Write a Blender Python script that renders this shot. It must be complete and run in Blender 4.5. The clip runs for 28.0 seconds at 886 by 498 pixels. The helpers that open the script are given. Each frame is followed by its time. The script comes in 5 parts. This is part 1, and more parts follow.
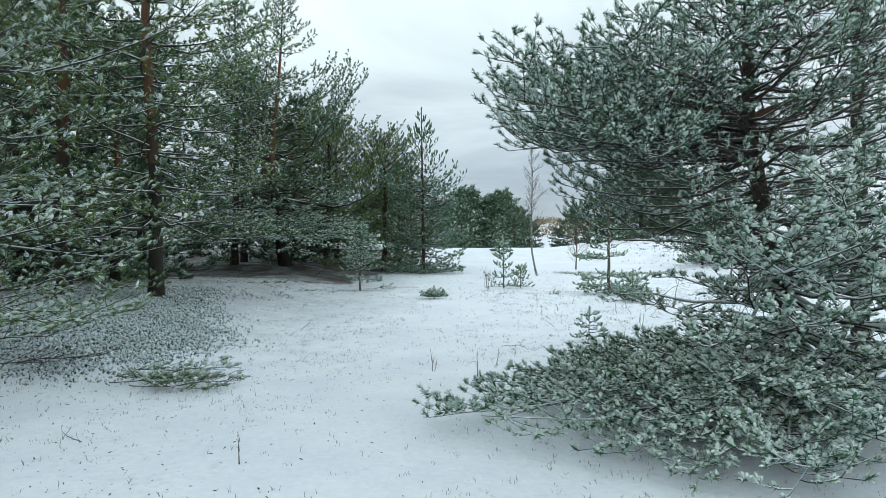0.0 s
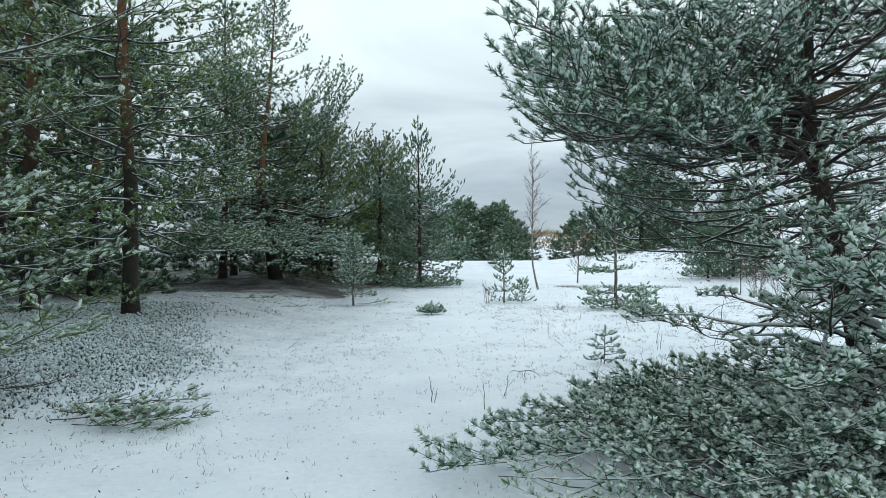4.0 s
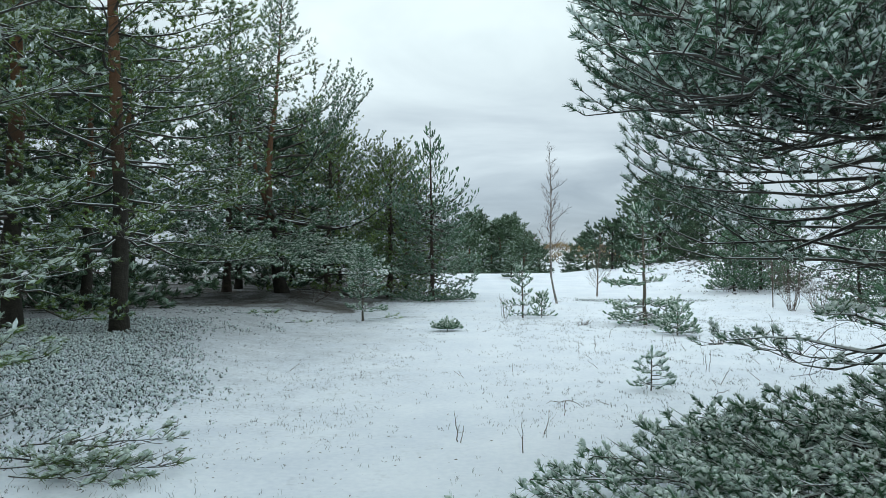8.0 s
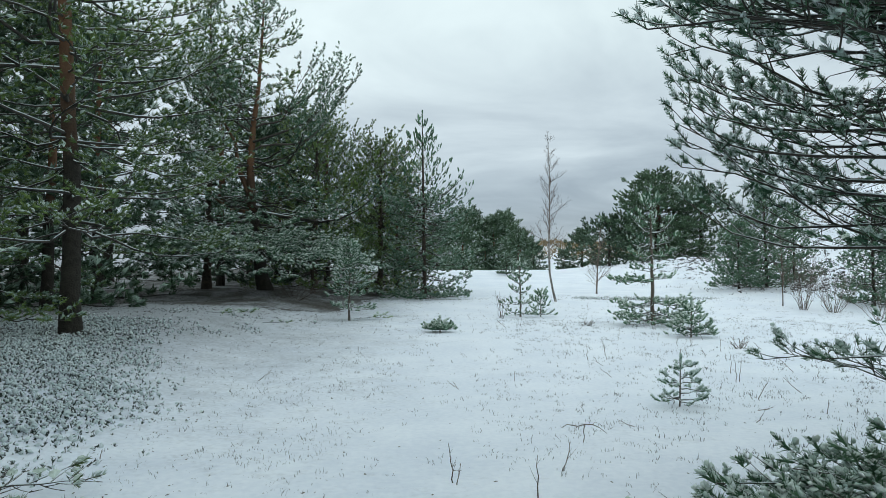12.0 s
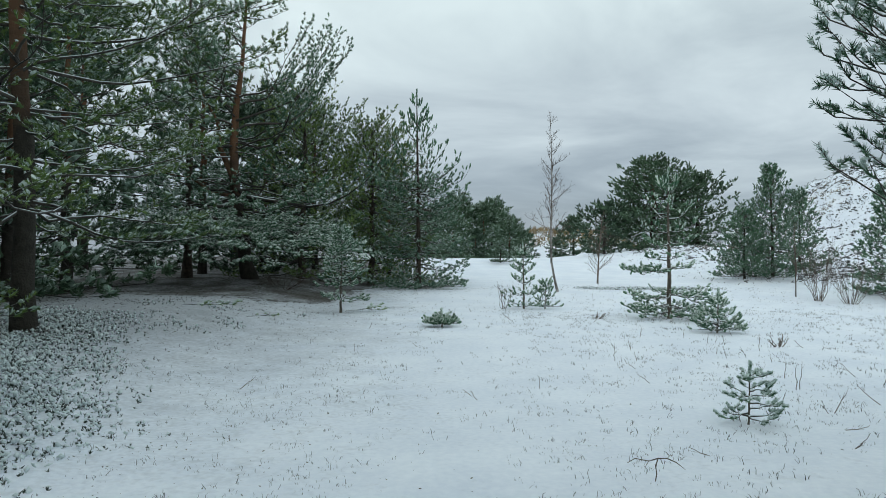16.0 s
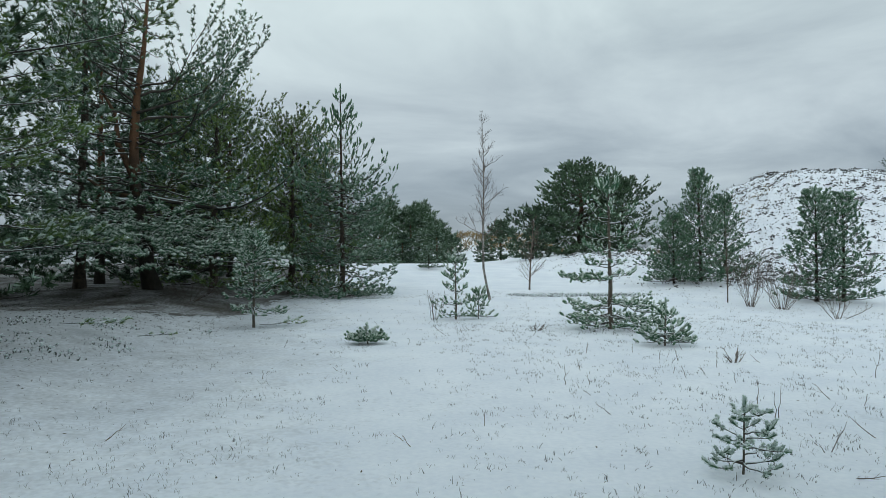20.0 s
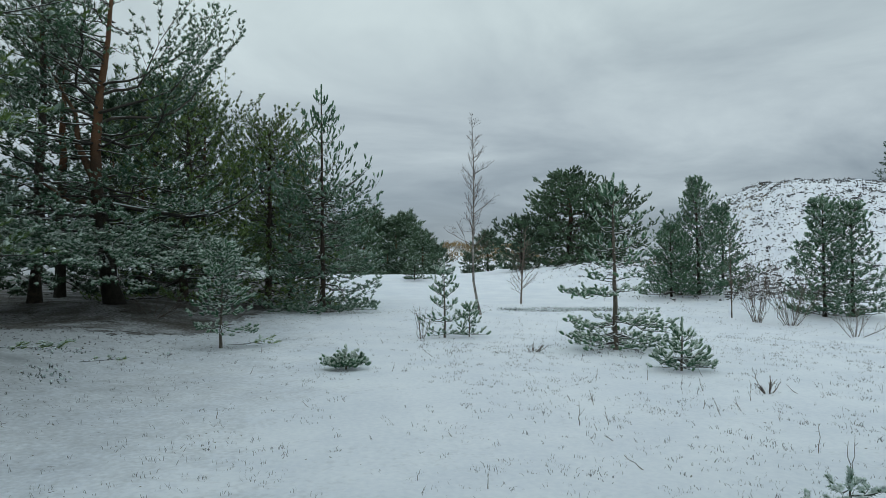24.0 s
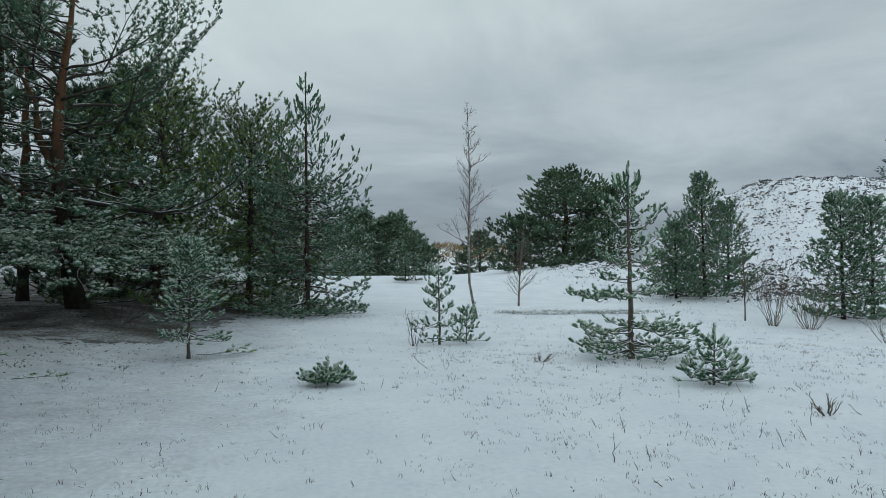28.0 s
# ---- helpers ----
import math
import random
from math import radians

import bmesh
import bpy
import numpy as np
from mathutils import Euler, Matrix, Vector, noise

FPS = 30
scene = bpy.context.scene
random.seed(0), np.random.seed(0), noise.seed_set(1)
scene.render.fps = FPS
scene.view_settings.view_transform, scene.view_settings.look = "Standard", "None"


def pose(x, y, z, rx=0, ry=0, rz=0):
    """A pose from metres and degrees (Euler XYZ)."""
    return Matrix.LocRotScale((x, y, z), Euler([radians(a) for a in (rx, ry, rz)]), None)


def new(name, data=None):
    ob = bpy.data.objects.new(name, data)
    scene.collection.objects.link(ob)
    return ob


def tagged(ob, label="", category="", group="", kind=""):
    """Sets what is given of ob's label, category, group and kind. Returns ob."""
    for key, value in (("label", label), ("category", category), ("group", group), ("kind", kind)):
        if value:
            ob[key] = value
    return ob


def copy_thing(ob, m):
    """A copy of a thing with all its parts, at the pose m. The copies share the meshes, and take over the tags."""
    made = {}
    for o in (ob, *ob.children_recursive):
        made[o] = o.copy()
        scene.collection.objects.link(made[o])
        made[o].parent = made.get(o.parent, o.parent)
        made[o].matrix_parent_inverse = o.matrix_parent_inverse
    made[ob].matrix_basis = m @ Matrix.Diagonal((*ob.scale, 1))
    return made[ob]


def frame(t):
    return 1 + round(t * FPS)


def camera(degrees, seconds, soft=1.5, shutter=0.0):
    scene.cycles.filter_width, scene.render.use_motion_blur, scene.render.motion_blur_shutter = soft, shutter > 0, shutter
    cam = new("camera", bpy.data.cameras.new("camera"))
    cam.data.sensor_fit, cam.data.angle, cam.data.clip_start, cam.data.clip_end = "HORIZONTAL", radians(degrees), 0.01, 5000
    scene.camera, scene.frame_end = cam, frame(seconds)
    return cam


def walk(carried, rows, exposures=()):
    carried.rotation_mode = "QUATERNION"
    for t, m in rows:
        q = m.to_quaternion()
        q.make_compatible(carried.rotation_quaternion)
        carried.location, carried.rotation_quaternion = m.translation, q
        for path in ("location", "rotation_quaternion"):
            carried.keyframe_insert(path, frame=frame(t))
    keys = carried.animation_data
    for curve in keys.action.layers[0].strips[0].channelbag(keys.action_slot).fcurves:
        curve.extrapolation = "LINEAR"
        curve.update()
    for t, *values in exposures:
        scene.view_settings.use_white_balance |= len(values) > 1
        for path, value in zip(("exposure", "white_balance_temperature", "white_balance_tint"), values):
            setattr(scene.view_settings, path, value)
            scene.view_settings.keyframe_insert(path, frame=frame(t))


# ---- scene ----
cam = camera(67.8, 28.0, 0.8)
METRES, EYE, TILT, LEAN, TURN = 9.6, 1.6, 0.0, 0.0, 0.0
ROWS = [
    (0.0, 0.0, 0.0, 0.0, 0.0, 0.0, 0.0),
    (0.5, -0.0029, 0.0123, 0.0014, -0.12, 0.25, 0.04),
    (1.0, -0.0036, 0.0257, 0.0019, -0.1, 0.4, 0.11),
    (1.5, -0.0023, 0.0402, 0.0006, -0.2, 0.42, 0.09),
    (2.0, -0.0002, 0.0546, 0.001, -0.32, 0.58, 0.07),
    (2.5, 0.0014, 0.0701, 0.0011, -0.46, 0.74, 0.07),
    (3.0, 0.0016, 0.0842, -0.0007, -0.57, 0.78, 0.06),
    (3.5, -0.0022, 0.1005, -0.0008, -0.5, 0.89, 0.01),
    (4.0, -0.0062, 0.1164, -0.0001, -0.36, 1.11, -0.01),
    (4.5, -0.0085, 0.1303, -0.001, -0.19, 1.12, -0.02),
    (6.5, -0.015, 0.195, -0.0025, -0.78, 1.55, 0.03),
    (7.0, -0.0196, 0.2137, -0.0016, -0.49, 1.78, 0.05),
    (7.5, -0.0224, 0.2325, -0.0017, 0.08, 2.1, 0.07),
    (8.0, -0.023, 0.2501, -0.003, 0.47, 2.26, 0.08),
    (8.5, -0.023, 0.2705, -0.0026, 0.52, 2.45, 0.05),
    (9.0, -0.0228, 0.2885, -0.0033, 0.34, 2.6, 0.03),
    (9.5, -0.0232, 0.3073, -0.0038, 0.18, 2.63, 0.07),
    (10.0, -0.0249, 0.3271, -0.0038, 0.11, 2.63, 0.09),
    (10.5, -0.0259, 0.3436, -0.0039, 0.07, 2.6, 0.09),
    (11.0, -0.0247, 0.3619, -0.0044, -0.05, 2.39, 0.03),
    (11.5, -0.0223, 0.3769, -0.0053, -0.15, 2.17, -0.01),
    (13.5, -0.0327, 0.4492, -0.0032, 0.12, 1.63, -0.1),
    (14.0, -0.0369, 0.4641, -0.0037, 0.57, 1.57, -0.16),
    (14.5, -0.0407, 0.4833, -0.0043, 0.78, 1.55, -0.22),
    (15.0, -0.0444, 0.4997, -0.0028, 0.48, 1.49, -0.23),
    (15.5, -0.0503, 0.5185, -0.0031, -0.28, 1.22, -0.22),
    (16.0, -0.0575, 0.5367, -0.0027, -1.31, 0.92, -0.17),
    (16.5, -0.0636, 0.5519, 0.0011, -2.29, 0.89, -0.12),
    (17.0, -0.0665, 0.5699, 0.0018, -3.29, 0.81, -0.08),
    (17.5, -0.0661, 0.5849, 0.0001, -3.97, 0.8, -0.04),
    (18.0, -0.0634, 0.6067, 0.0028, -4.97, 1.08, 0.01),
    (18.5, -0.0609, 0.6242, 0.0049, -5.95, 1.14, 0.06),
    (19.0, -0.0587, 0.6446, 0.0046, -6.85, 1.03, 0.1),
    (19.5, -0.0565, 0.666, 0.0069, -7.43, 1.17, 0.12),
    (20.0, -0.0526, 0.6849, 0.006, -7.69, 1.29, 0.12),
    (20.5, -0.0461, 0.7048, 0.005, -7.81, 1.31, 0.1),
    (21.0, -0.0402, 0.7224, 0.0079, -8.11, 1.49, 0.08),
    (21.5, -0.0363, 0.7406, 0.0103, -8.55, 1.64, 0.06),
    (23.5, -0.0411, 0.813, 0.0127, -8.89, 2.13, 0.07),
    (24.0, -0.0391, 0.8318, 0.0136, -8.96, 2.18, 0.05),
    (24.5, -0.0377, 0.8523, 0.0148, -9.14, 2.16, 0.08),
    (25.0, -0.0363, 0.8719, 0.0137, -9.32, 2.01, 0.14),
    (25.5, -0.037, 0.8902, 0.0144, -9.34, 2.07, 0.18),
    (26.0, -0.0358, 0.9104, 0.0139, -9.31, 2.1, 0.21),
    (26.5, -0.0334, 0.9271, 0.0126, -9.3, 2.07, 0.21),
    (27.0, -0.0283, 0.9478, 0.0123, -9.43, 2.21, 0.17),
    (27.5, -0.0255, 0.9651, 0.0133, -9.59, 2.37, 0.16),
    (28.0, -0.0242, 0.984, 0.0123, -9.77, 2.29, 0.18),
]
EXPOSURES = [(0.0, 0.24), (9.0, 0.13), (14.0, -0.05), (20.0, -0.25), (28.0, -0.48)]
walk(cam, [(t, pose(0, 0, EYE, TILT, LEAN, TURN) @ pose(METRES * x, METRES * y, METRES * z, 90 + pitch, roll, yaw)) for t, x, y, z, yaw, pitch, roll in ROWS], EXPOSURES)
# ---- world, sun and sky ----
SUN_ELEVATION, SUN_TURN = 24.0, 200.0
world = bpy.data.worlds.new("winter_sky")
scene.world = world
world.use_nodes = True
wn, wl = world.node_tree.nodes, world.node_tree.links
wn.clear()


def wnode(kind, **values):
    n = wn.new(kind)
    for key, value in values.items():
        n.inputs[key].default_value = value
    return n


def wmath(op, a, b):
    n = wn.new("ShaderNodeMath")
    n.operation = op
    for i, v in enumerate((a, b)):
        if isinstance(v, (int, float)):
            n.inputs[i].default_value = v
        else:
            wl.new(v, n.inputs[i])
    return n.outputs[0]


sky = wn.new("ShaderNodeTexSky")
sky.sky_type, sky.sun_disc = "NISHITA", False
sky.sun_elevation, sky.sun_rotation = radians(SUN_ELEVATION), radians(SUN_TURN)
coord = wn.new("ShaderNodeTexCoord")
split = wn.new("ShaderNodeSeparateXYZ")
wl.new(coord.outputs["Generated"], split.inputs[0])
height_up = wmath("MAXIMUM", split.outputs[2], 0.0)
flat = wmath("ADD", height_up, 0.16)
over = wn.new("ShaderNodeCombineXYZ")
wl.new(wmath("DIVIDE", split.outputs[0], flat), over.inputs[0])
wl.new(wmath("DIVIDE", split.outputs[1], flat), over.inputs[1])
bank = wnode("ShaderNodeTexNoise", Scale=0.95, Detail=6.0, Roughness=0.55, Distortion=0.5)
wl.new(over.outputs[0], bank.inputs["Vector"])
ramp = wn.new("ShaderNodeValToRGB")
STOPS = ((0.0, (0.36, 0.43, 0.50)), (0.10, (0.41, 0.49, 0.56)), (0.22, (0.66, 0.76, 0.81)), (0.36, (0.84, 0.97, 0.99)), (1.0, (0.98, 1.13, 1.14)))
for k, (at, col) in enumerate(STOPS):
    e = ramp.color_ramp.elements[k] if k < 2 else ramp.color_ramp.elements.new(at)
    e.position, e.color = at, (*col, 1)
wl.new(wmath("ADD", height_up, wmath("MULTIPLY", wmath("SUBTRACT", bank.outputs["Fac"], 0.5), 0.22)), ramp.inputs[0])
cloud = wn.new("ShaderNodeValToRGB")
cloud.color_ramp.elements[0].position, cloud.color_ramp.elements[0].color = 0.30, (0.76, 0.78, 0.80, 1)
cloud.color_ramp.elements[1].position, cloud.color_ramp.elements[1].color = 0.68, (1.13, 1.13, 1.12, 1)
wl.new(bank.outputs["Fac"], cloud.inputs[0])
both = wn.new("ShaderNodeMixRGB")
both.blend_type = "MULTIPLY"
both.inputs[0].default_value = 1.0
wl.new(ramp.outputs[0], both.inputs[1])
wl.new(cloud.outputs[0], both.inputs[2])
b_sky = wnode("ShaderNodeBackground", Strength=0.10)
b_cloud = wnode("ShaderNodeBackground", Strength=1.0)
wl.new(sky.outputs[0], b_sky.inputs[0])
wl.new(both.outputs[0], b_cloud.inputs[0])
veil = wnode("ShaderNodeMixShader", Fac=0.9)
wl.new(b_sky.outputs[0], veil.inputs[1])
wl.new(b_cloud.outputs[0], veil.inputs[2])
out = wn.new("ShaderNodeOutputWorld")
wl.new(veil.outputs[0], out.inputs[0])

sun = new("sun", bpy.data.lights.new("sun", "SUN"))
sun.data.energy, sun.data.angle, sun.data.color = 0.6, radians(25), (1.0, 0.97, 0.93)
sun.matrix_world = pose(0, 0, 40, 90 - SUN_ELEVATION, 0, 180 - SUN_TURN)


# ---- materials ----
def mat(name, dark, light, rough=0.7, scale=6.0, bump=0.0, bump_scale=60.0, spread=0.25, gloss=0.3, second=None):
    """A two-tone surface: noise at two scales and a shift from object to object."""
    m = bpy.data.materials.new(name)
    m.use_nodes = True
    n, l = m.node_tree.nodes, m.node_tree.links
    b = n["Principled BSDF"]
    b.inputs["Roughness"].default_value = rough
    b.inputs["Specular IOR Level"].default_value = gloss
    geo = n.new("ShaderNodeNewGeometry")
    big = n.new("ShaderNodeTexNoise")
    big.inputs["Scale"].default_value, big.inputs["Detail"].default_value = scale, 4.0
    l.new(geo.outputs["Position"], big.inputs["Vector"])
    fine = n.new("ShaderNodeTexNoise")
    fine.inputs["Scale"].default_value, fine.inputs["Detail"].default_value = bump_scale, 3.0
    l.new(geo.outputs["Position"], fine.inputs["Vector"])
    info = n.new("ShaderNodeObjectInfo")

    def sum_of(a, ka, b2, kb):
        m1 = n.new("ShaderNodeMath")
        m1.operation = "MULTIPLY_ADD"
        l.new(a, m1.inputs[0])
        m1.inputs[1].default_value, m1.inputs[2].default_value = ka, -0.5 * (ka + kb - 1)
        m2 = n.new("ShaderNodeMath")
        m2.operation = "MULTIPLY_ADD"
        l.new(b2, m2.inputs[0])
        m2.inputs[1].default_value = kb
        l.new(m1.outputs[0], m2.inputs[2])
        return m2.outputs[0]

    f1 = sum_of(big.outputs["Fac"], 1.5, fine.outputs["Fac"], 1.1)
    f = sum_of(f1, 1.0, info.outputs["Random"], spread)
    r = n.new("ShaderNodeValToRGB")
    r.color_ramp.elements[0].position, r.color_ramp.elements[0].color = 0.15, (*dark, 1)
    r.color_ramp.elements[1].position, r.color_ramp.elements[1].color = 0.85, (*light, 1)
    if second:
        e = r.color_ramp.elements.new(0.5)
        e.color = (*second, 1)
    l.new(f, r.inputs[0])
    l.new(r.outputs[0], b.inputs["Base Color"])
    if bump:
        k = n.new("ShaderNodeBump")
        k.inputs["Strength"].default_value, k.inputs["Distance"].default_value = bump, 0.02
        l.new(f1, k.inputs["Height"])
        l.new(k.outputs[0], b.inputs["Normal"])
    return m


def bark(name, low, high, change):
    """Grey plates at the foot, turning to orange flakes at a height in metres above the tree's foot."""
    m = mat(name, tuple(0.5 * c for c in low), low, 0.9, 9.0, 0.9, 38.0)
    n, l = m.node_tree.nodes, m.node_tree.links
    b = n["Principled BSDF"]
    c = n.new("ShaderNodeTexCoord")
    s = n.new("ShaderNodeSeparateXYZ")
    l.new(c.outputs["Object"], s.inputs[0])
    w = n.new("ShaderNodeTexNoise")
    w.inputs["Scale"].default_value = 2.5
    l.new(c.outputs["Object"], w.inputs["Vector"])
    a = n.new("ShaderNodeMath")
    a.operation = "MULTIPLY_ADD"
    l.new(w.outputs["Fac"], a.inputs[0])
    a.inputs[1].default_value = 3.0
    l.new(s.outputs[2], a.inputs[2])
    k = n.new("ShaderNodeMapRange")
    k.inputs[1].default_value, k.inputs[2].default_value = change + 0.7, change + 2.9
    l.new(a.outputs[0], k.inputs[0])
    mix = n.new("ShaderNodeMixRGB")
    l.new(k.outputs[0], mix.inputs[0])
    old = b.inputs["Base Color"].links[0].from_socket
    l.new(old, mix.inputs[1])
    mix.inputs[2].default_value = (*high, 1)
    l.new(mix.outputs[0], b.inputs["Base Color"])
    return m


def shade_snow(m):
    """Paints shade into the snow colour towards the wood at left, in grey blotches."""
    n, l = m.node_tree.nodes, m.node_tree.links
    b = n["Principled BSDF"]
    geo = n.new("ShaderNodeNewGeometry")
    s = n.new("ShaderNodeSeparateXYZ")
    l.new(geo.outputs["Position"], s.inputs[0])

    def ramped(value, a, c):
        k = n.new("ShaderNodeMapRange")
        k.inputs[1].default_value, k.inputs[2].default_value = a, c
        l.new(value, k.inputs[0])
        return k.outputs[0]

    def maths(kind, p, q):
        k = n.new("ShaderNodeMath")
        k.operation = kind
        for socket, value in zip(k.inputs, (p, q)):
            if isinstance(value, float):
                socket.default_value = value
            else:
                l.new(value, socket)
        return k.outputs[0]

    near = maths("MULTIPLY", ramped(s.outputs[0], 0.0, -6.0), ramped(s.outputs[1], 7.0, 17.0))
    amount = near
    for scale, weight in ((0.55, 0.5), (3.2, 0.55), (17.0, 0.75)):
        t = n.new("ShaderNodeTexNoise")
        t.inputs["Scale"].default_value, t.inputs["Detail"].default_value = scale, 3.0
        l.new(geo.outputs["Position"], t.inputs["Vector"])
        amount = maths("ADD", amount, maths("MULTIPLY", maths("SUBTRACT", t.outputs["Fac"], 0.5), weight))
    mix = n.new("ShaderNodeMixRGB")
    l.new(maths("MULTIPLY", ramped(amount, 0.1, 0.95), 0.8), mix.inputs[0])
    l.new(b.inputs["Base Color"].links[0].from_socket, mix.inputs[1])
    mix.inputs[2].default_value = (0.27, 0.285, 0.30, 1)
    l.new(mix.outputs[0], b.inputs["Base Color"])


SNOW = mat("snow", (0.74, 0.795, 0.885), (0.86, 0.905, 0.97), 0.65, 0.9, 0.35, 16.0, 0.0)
shade_snow(SNOW)
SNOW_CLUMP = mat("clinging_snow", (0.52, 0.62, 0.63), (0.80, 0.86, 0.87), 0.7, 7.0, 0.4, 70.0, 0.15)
NEEDLE = mat("pine_needles", (0.048, 0.092, 0.025), (0.172, 0.262, 0.072), 0.6, 2.2, 0, 25.0, 0.5)
NEEDLE_BLUE = mat("bluish_pine_needles", (0.028, 0.082, 0.046), (0.105, 0.215, 0.120), 0.6, 2.2, 0, 25.0, 0.5)
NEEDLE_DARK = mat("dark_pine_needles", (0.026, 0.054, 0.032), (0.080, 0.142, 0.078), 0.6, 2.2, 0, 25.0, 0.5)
FROST = mat("frosted_needles", (0.24, 0.325, 0.265), (0.63, 0.715, 0.665), 0.7, 5.0, 0, 40.0, 0.4)
FROST_DULL = mat("lightly_frosted_needles", (0.10, 0.17, 0.125), (0.36, 0.47, 0.395), 0.7, 5.0, 0, 40.0, 0.4)
FROST_THICK = mat("needles_caked_with_frost", (0.34, 0.46, 0.41), (0.73, 0.82, 0.79), 0.7, 5.0, 0, 40.0, 0.3)
BARK = bark("pine_bark", (0.042, 0.038, 0.03), (0.135, 0.073, 0.041), 3.6)
BARK_ORANGE = mat("orange_pine_bark", (0.06, 0.043, 0.03), (0.165, 0.094, 0.053), 0.9, 7.0, 0.7, 45.0)
BARK_DARK = mat("dark_pine_bark", (0.022, 0.019, 0.016), (0.085, 0.066, 0.05), 0.9, 9.0, 0.9, 38.0)
BARK_YOUNG = mat("young_pine_bark", (0.06, 0.055, 0.045), (0.17, 0.15, 0.12), 0.9, 14.0, 0.6, 60.0)
LIMB = mat("branch_bark", (0.030, 0.029, 0.026), (0.095, 0.086, 0.074), 0.9, 6.0, 0.6, 45.0, 0.4)
BIRCH = mat("birch_bark", (0.05, 0.045, 0.04), (0.42, 0.40, 0.375), 0.8, 5.0, 0.3, 26.0, 0.1)
TWIG = mat("bare_twigs", (0.055, 0.045, 0.04), (0.19, 0.155, 0.13), 0.9, 9.0, 0.3, 60.0, 0.4)
STRAW = mat("dry_grass", (0.17, 0.18, 0.185), (0.36, 0.37, 0.375), 0.9, 3.0, 0, 30.0, 0.2)
TUSSOCK = mat("tussock_grass", (0.05, 0.052, 0.055), (0.15, 0.154, 0.158), 0.9, 0.8, 0, 12.0, 0.2)
OCHRE = mat("dune_grass", (0.09, 0.07, 0.04), (0.33, 0.25, 0.13), 0.9, 0.6, 0, 12.0, 0.3)
HEATH = mat("dwarf_shrub_leaves", (0.026, 0.04, 0.034), (0.10, 0.125, 0.105), 0.8, 3.0, 0, 30.0, 0.2)
SHADED_FLOOR = mat("dusted_forest_floor", (0.075, 0.068, 0.057), (0.40, 0.42, 0.445), 0.95, 0.9, 0.6, 14.0, 0.0, second=(0.165, 0.165, 0.165))
LITTER = mat("leaf_litter", (0.035, 0.032, 0.024), (0.13, 0.11, 0.08), 0.95, 8.0, 0, 50.0, 0.2)


# ---- geometry helpers ----
UP = np.array((0.0, 0.0, 1.0))


def unit(v):
    return v / np.maximum(np.linalg.norm(v, axis=-1, keepdims=True), 1e-9)


def smooth(a, b, v):
    u = np.clip((np.asarray(v, float) - a) / (b - a), 0, 1)
    return u * u * (3 - 2 * u)


def land(x, y):
    """The height of the snow at a place."""
    x, y = np.asarray(x, float), np.asarray(y, float)
    h = 0.17 * smooth(12, 19, y) + 0.30 * smooth(24.5, 29, y) + 0.2 * smooth(30, 36, y) + 1.0 * smooth(36, 50, y)
    h = h + 0.42 * smooth(2.8, 6.4, -x) * smooth(5, 13, y)
    h = h + 0.8 * smooth(9, 18, x) * smooth(28, 40, y) * smooth(85, 60, y) + 5.4 * smooth(30.5, 47, y + 0.10 * np.maximum(x - 20, 0)) * smooth(19, 29, x) * smooth(68, 49, y)
    h = h + 5.2 * np.exp(-((x - 30) / 8) ** 2 - ((y - 128) / 14) ** 2) + 4.6 * np.exp(-((x - 19.5) / 5) ** 2 - ((y - 130) / 14) ** 2)
    h = h + 0.030 * np.sin(0.83 * x + 0.4 + np.sin(0.5 * y)) * np.sin(0.71 * y + 1.1) + 0.012 * np.sin(2.3 * x + 1.7 * np.sin(1.1 * y)) * np.sin(2.9 * y + 0.5 * x)
    slope = smooth(31, 36, y) * smooth(8, 14, x) * smooth(80, 60, y)
    h = h + slope * (0.17 * np.sin(1.9 * x + 1.3 * np.sin(0.9 * y)) * np.sin(2.3 * y + 0.8 * x) + 0.11 * np.sin(4.3 * x + 2 * np.sin(2.1 * y)) * np.sin(5.1 * y))
    return h


def mesh_of(name, verts, faces, materials, soft=False):
    """A mesh from arrays: faces is a list of (index array, material number)."""
    me = bpy.data.meshes.new(name)
    verts = np.asarray(verts, np.float32)
    faces = [(np.asarray(f, np.int32), m) for f, m in faces if len(f)]
    me.vertices.add(len(verts))
    me.vertices.foreach_set("co", verts.ravel())
    loops = np.concatenate([f.ravel() for f, m in faces])
    sizes = np.concatenate([np.full(len(f), f.shape[1]) for f, m in faces])
    me.loops.add(len(loops))
    me.loops.foreach_set("vertex_index", loops)
    me.polygons.add(len(sizes))
    me.polygons.foreach_set("loop_start", np.concatenate(([0], np.cumsum(sizes)[:-1])).astype(np.int32))
    for m in materials:
        me.materials.append(m)
    me.polygons.foreach_set("material_index", np.concatenate([np.full(len(f), m) for f, m in faces]).astype(np.int32))
    me.polygons.foreach_set("use_smooth", np.full(len(sizes), soft))
    me.update(calc_edges=True)
    return me


def part(name, me, parent, label=""):
    ob = new(name, me)
    ob.parent = parent
    return tagged(ob, label)


def root(name, x, y, label, category, group="", z=None):
    ob = new(name)
    ob.empty_display_size = 0.2
    ob.location = (x, y, float(land(x, y)) if z is None else z)
    return tagged(ob, label, category, group)


class Heap:
    """Collects vertices and faces of one mesh."""

    def __init__(self):
        self.v, self.f, self.n = [], [], 0

    def add(self, v, faces, m=0):
        self.v.append(v)
        self.f.append((faces + self.n, m))
        self.n += len(v)

    def mesh(self, name, materials, soft=False):
        return mesh_of(name, np.concatenate(self.v), self.f, materials, soft)


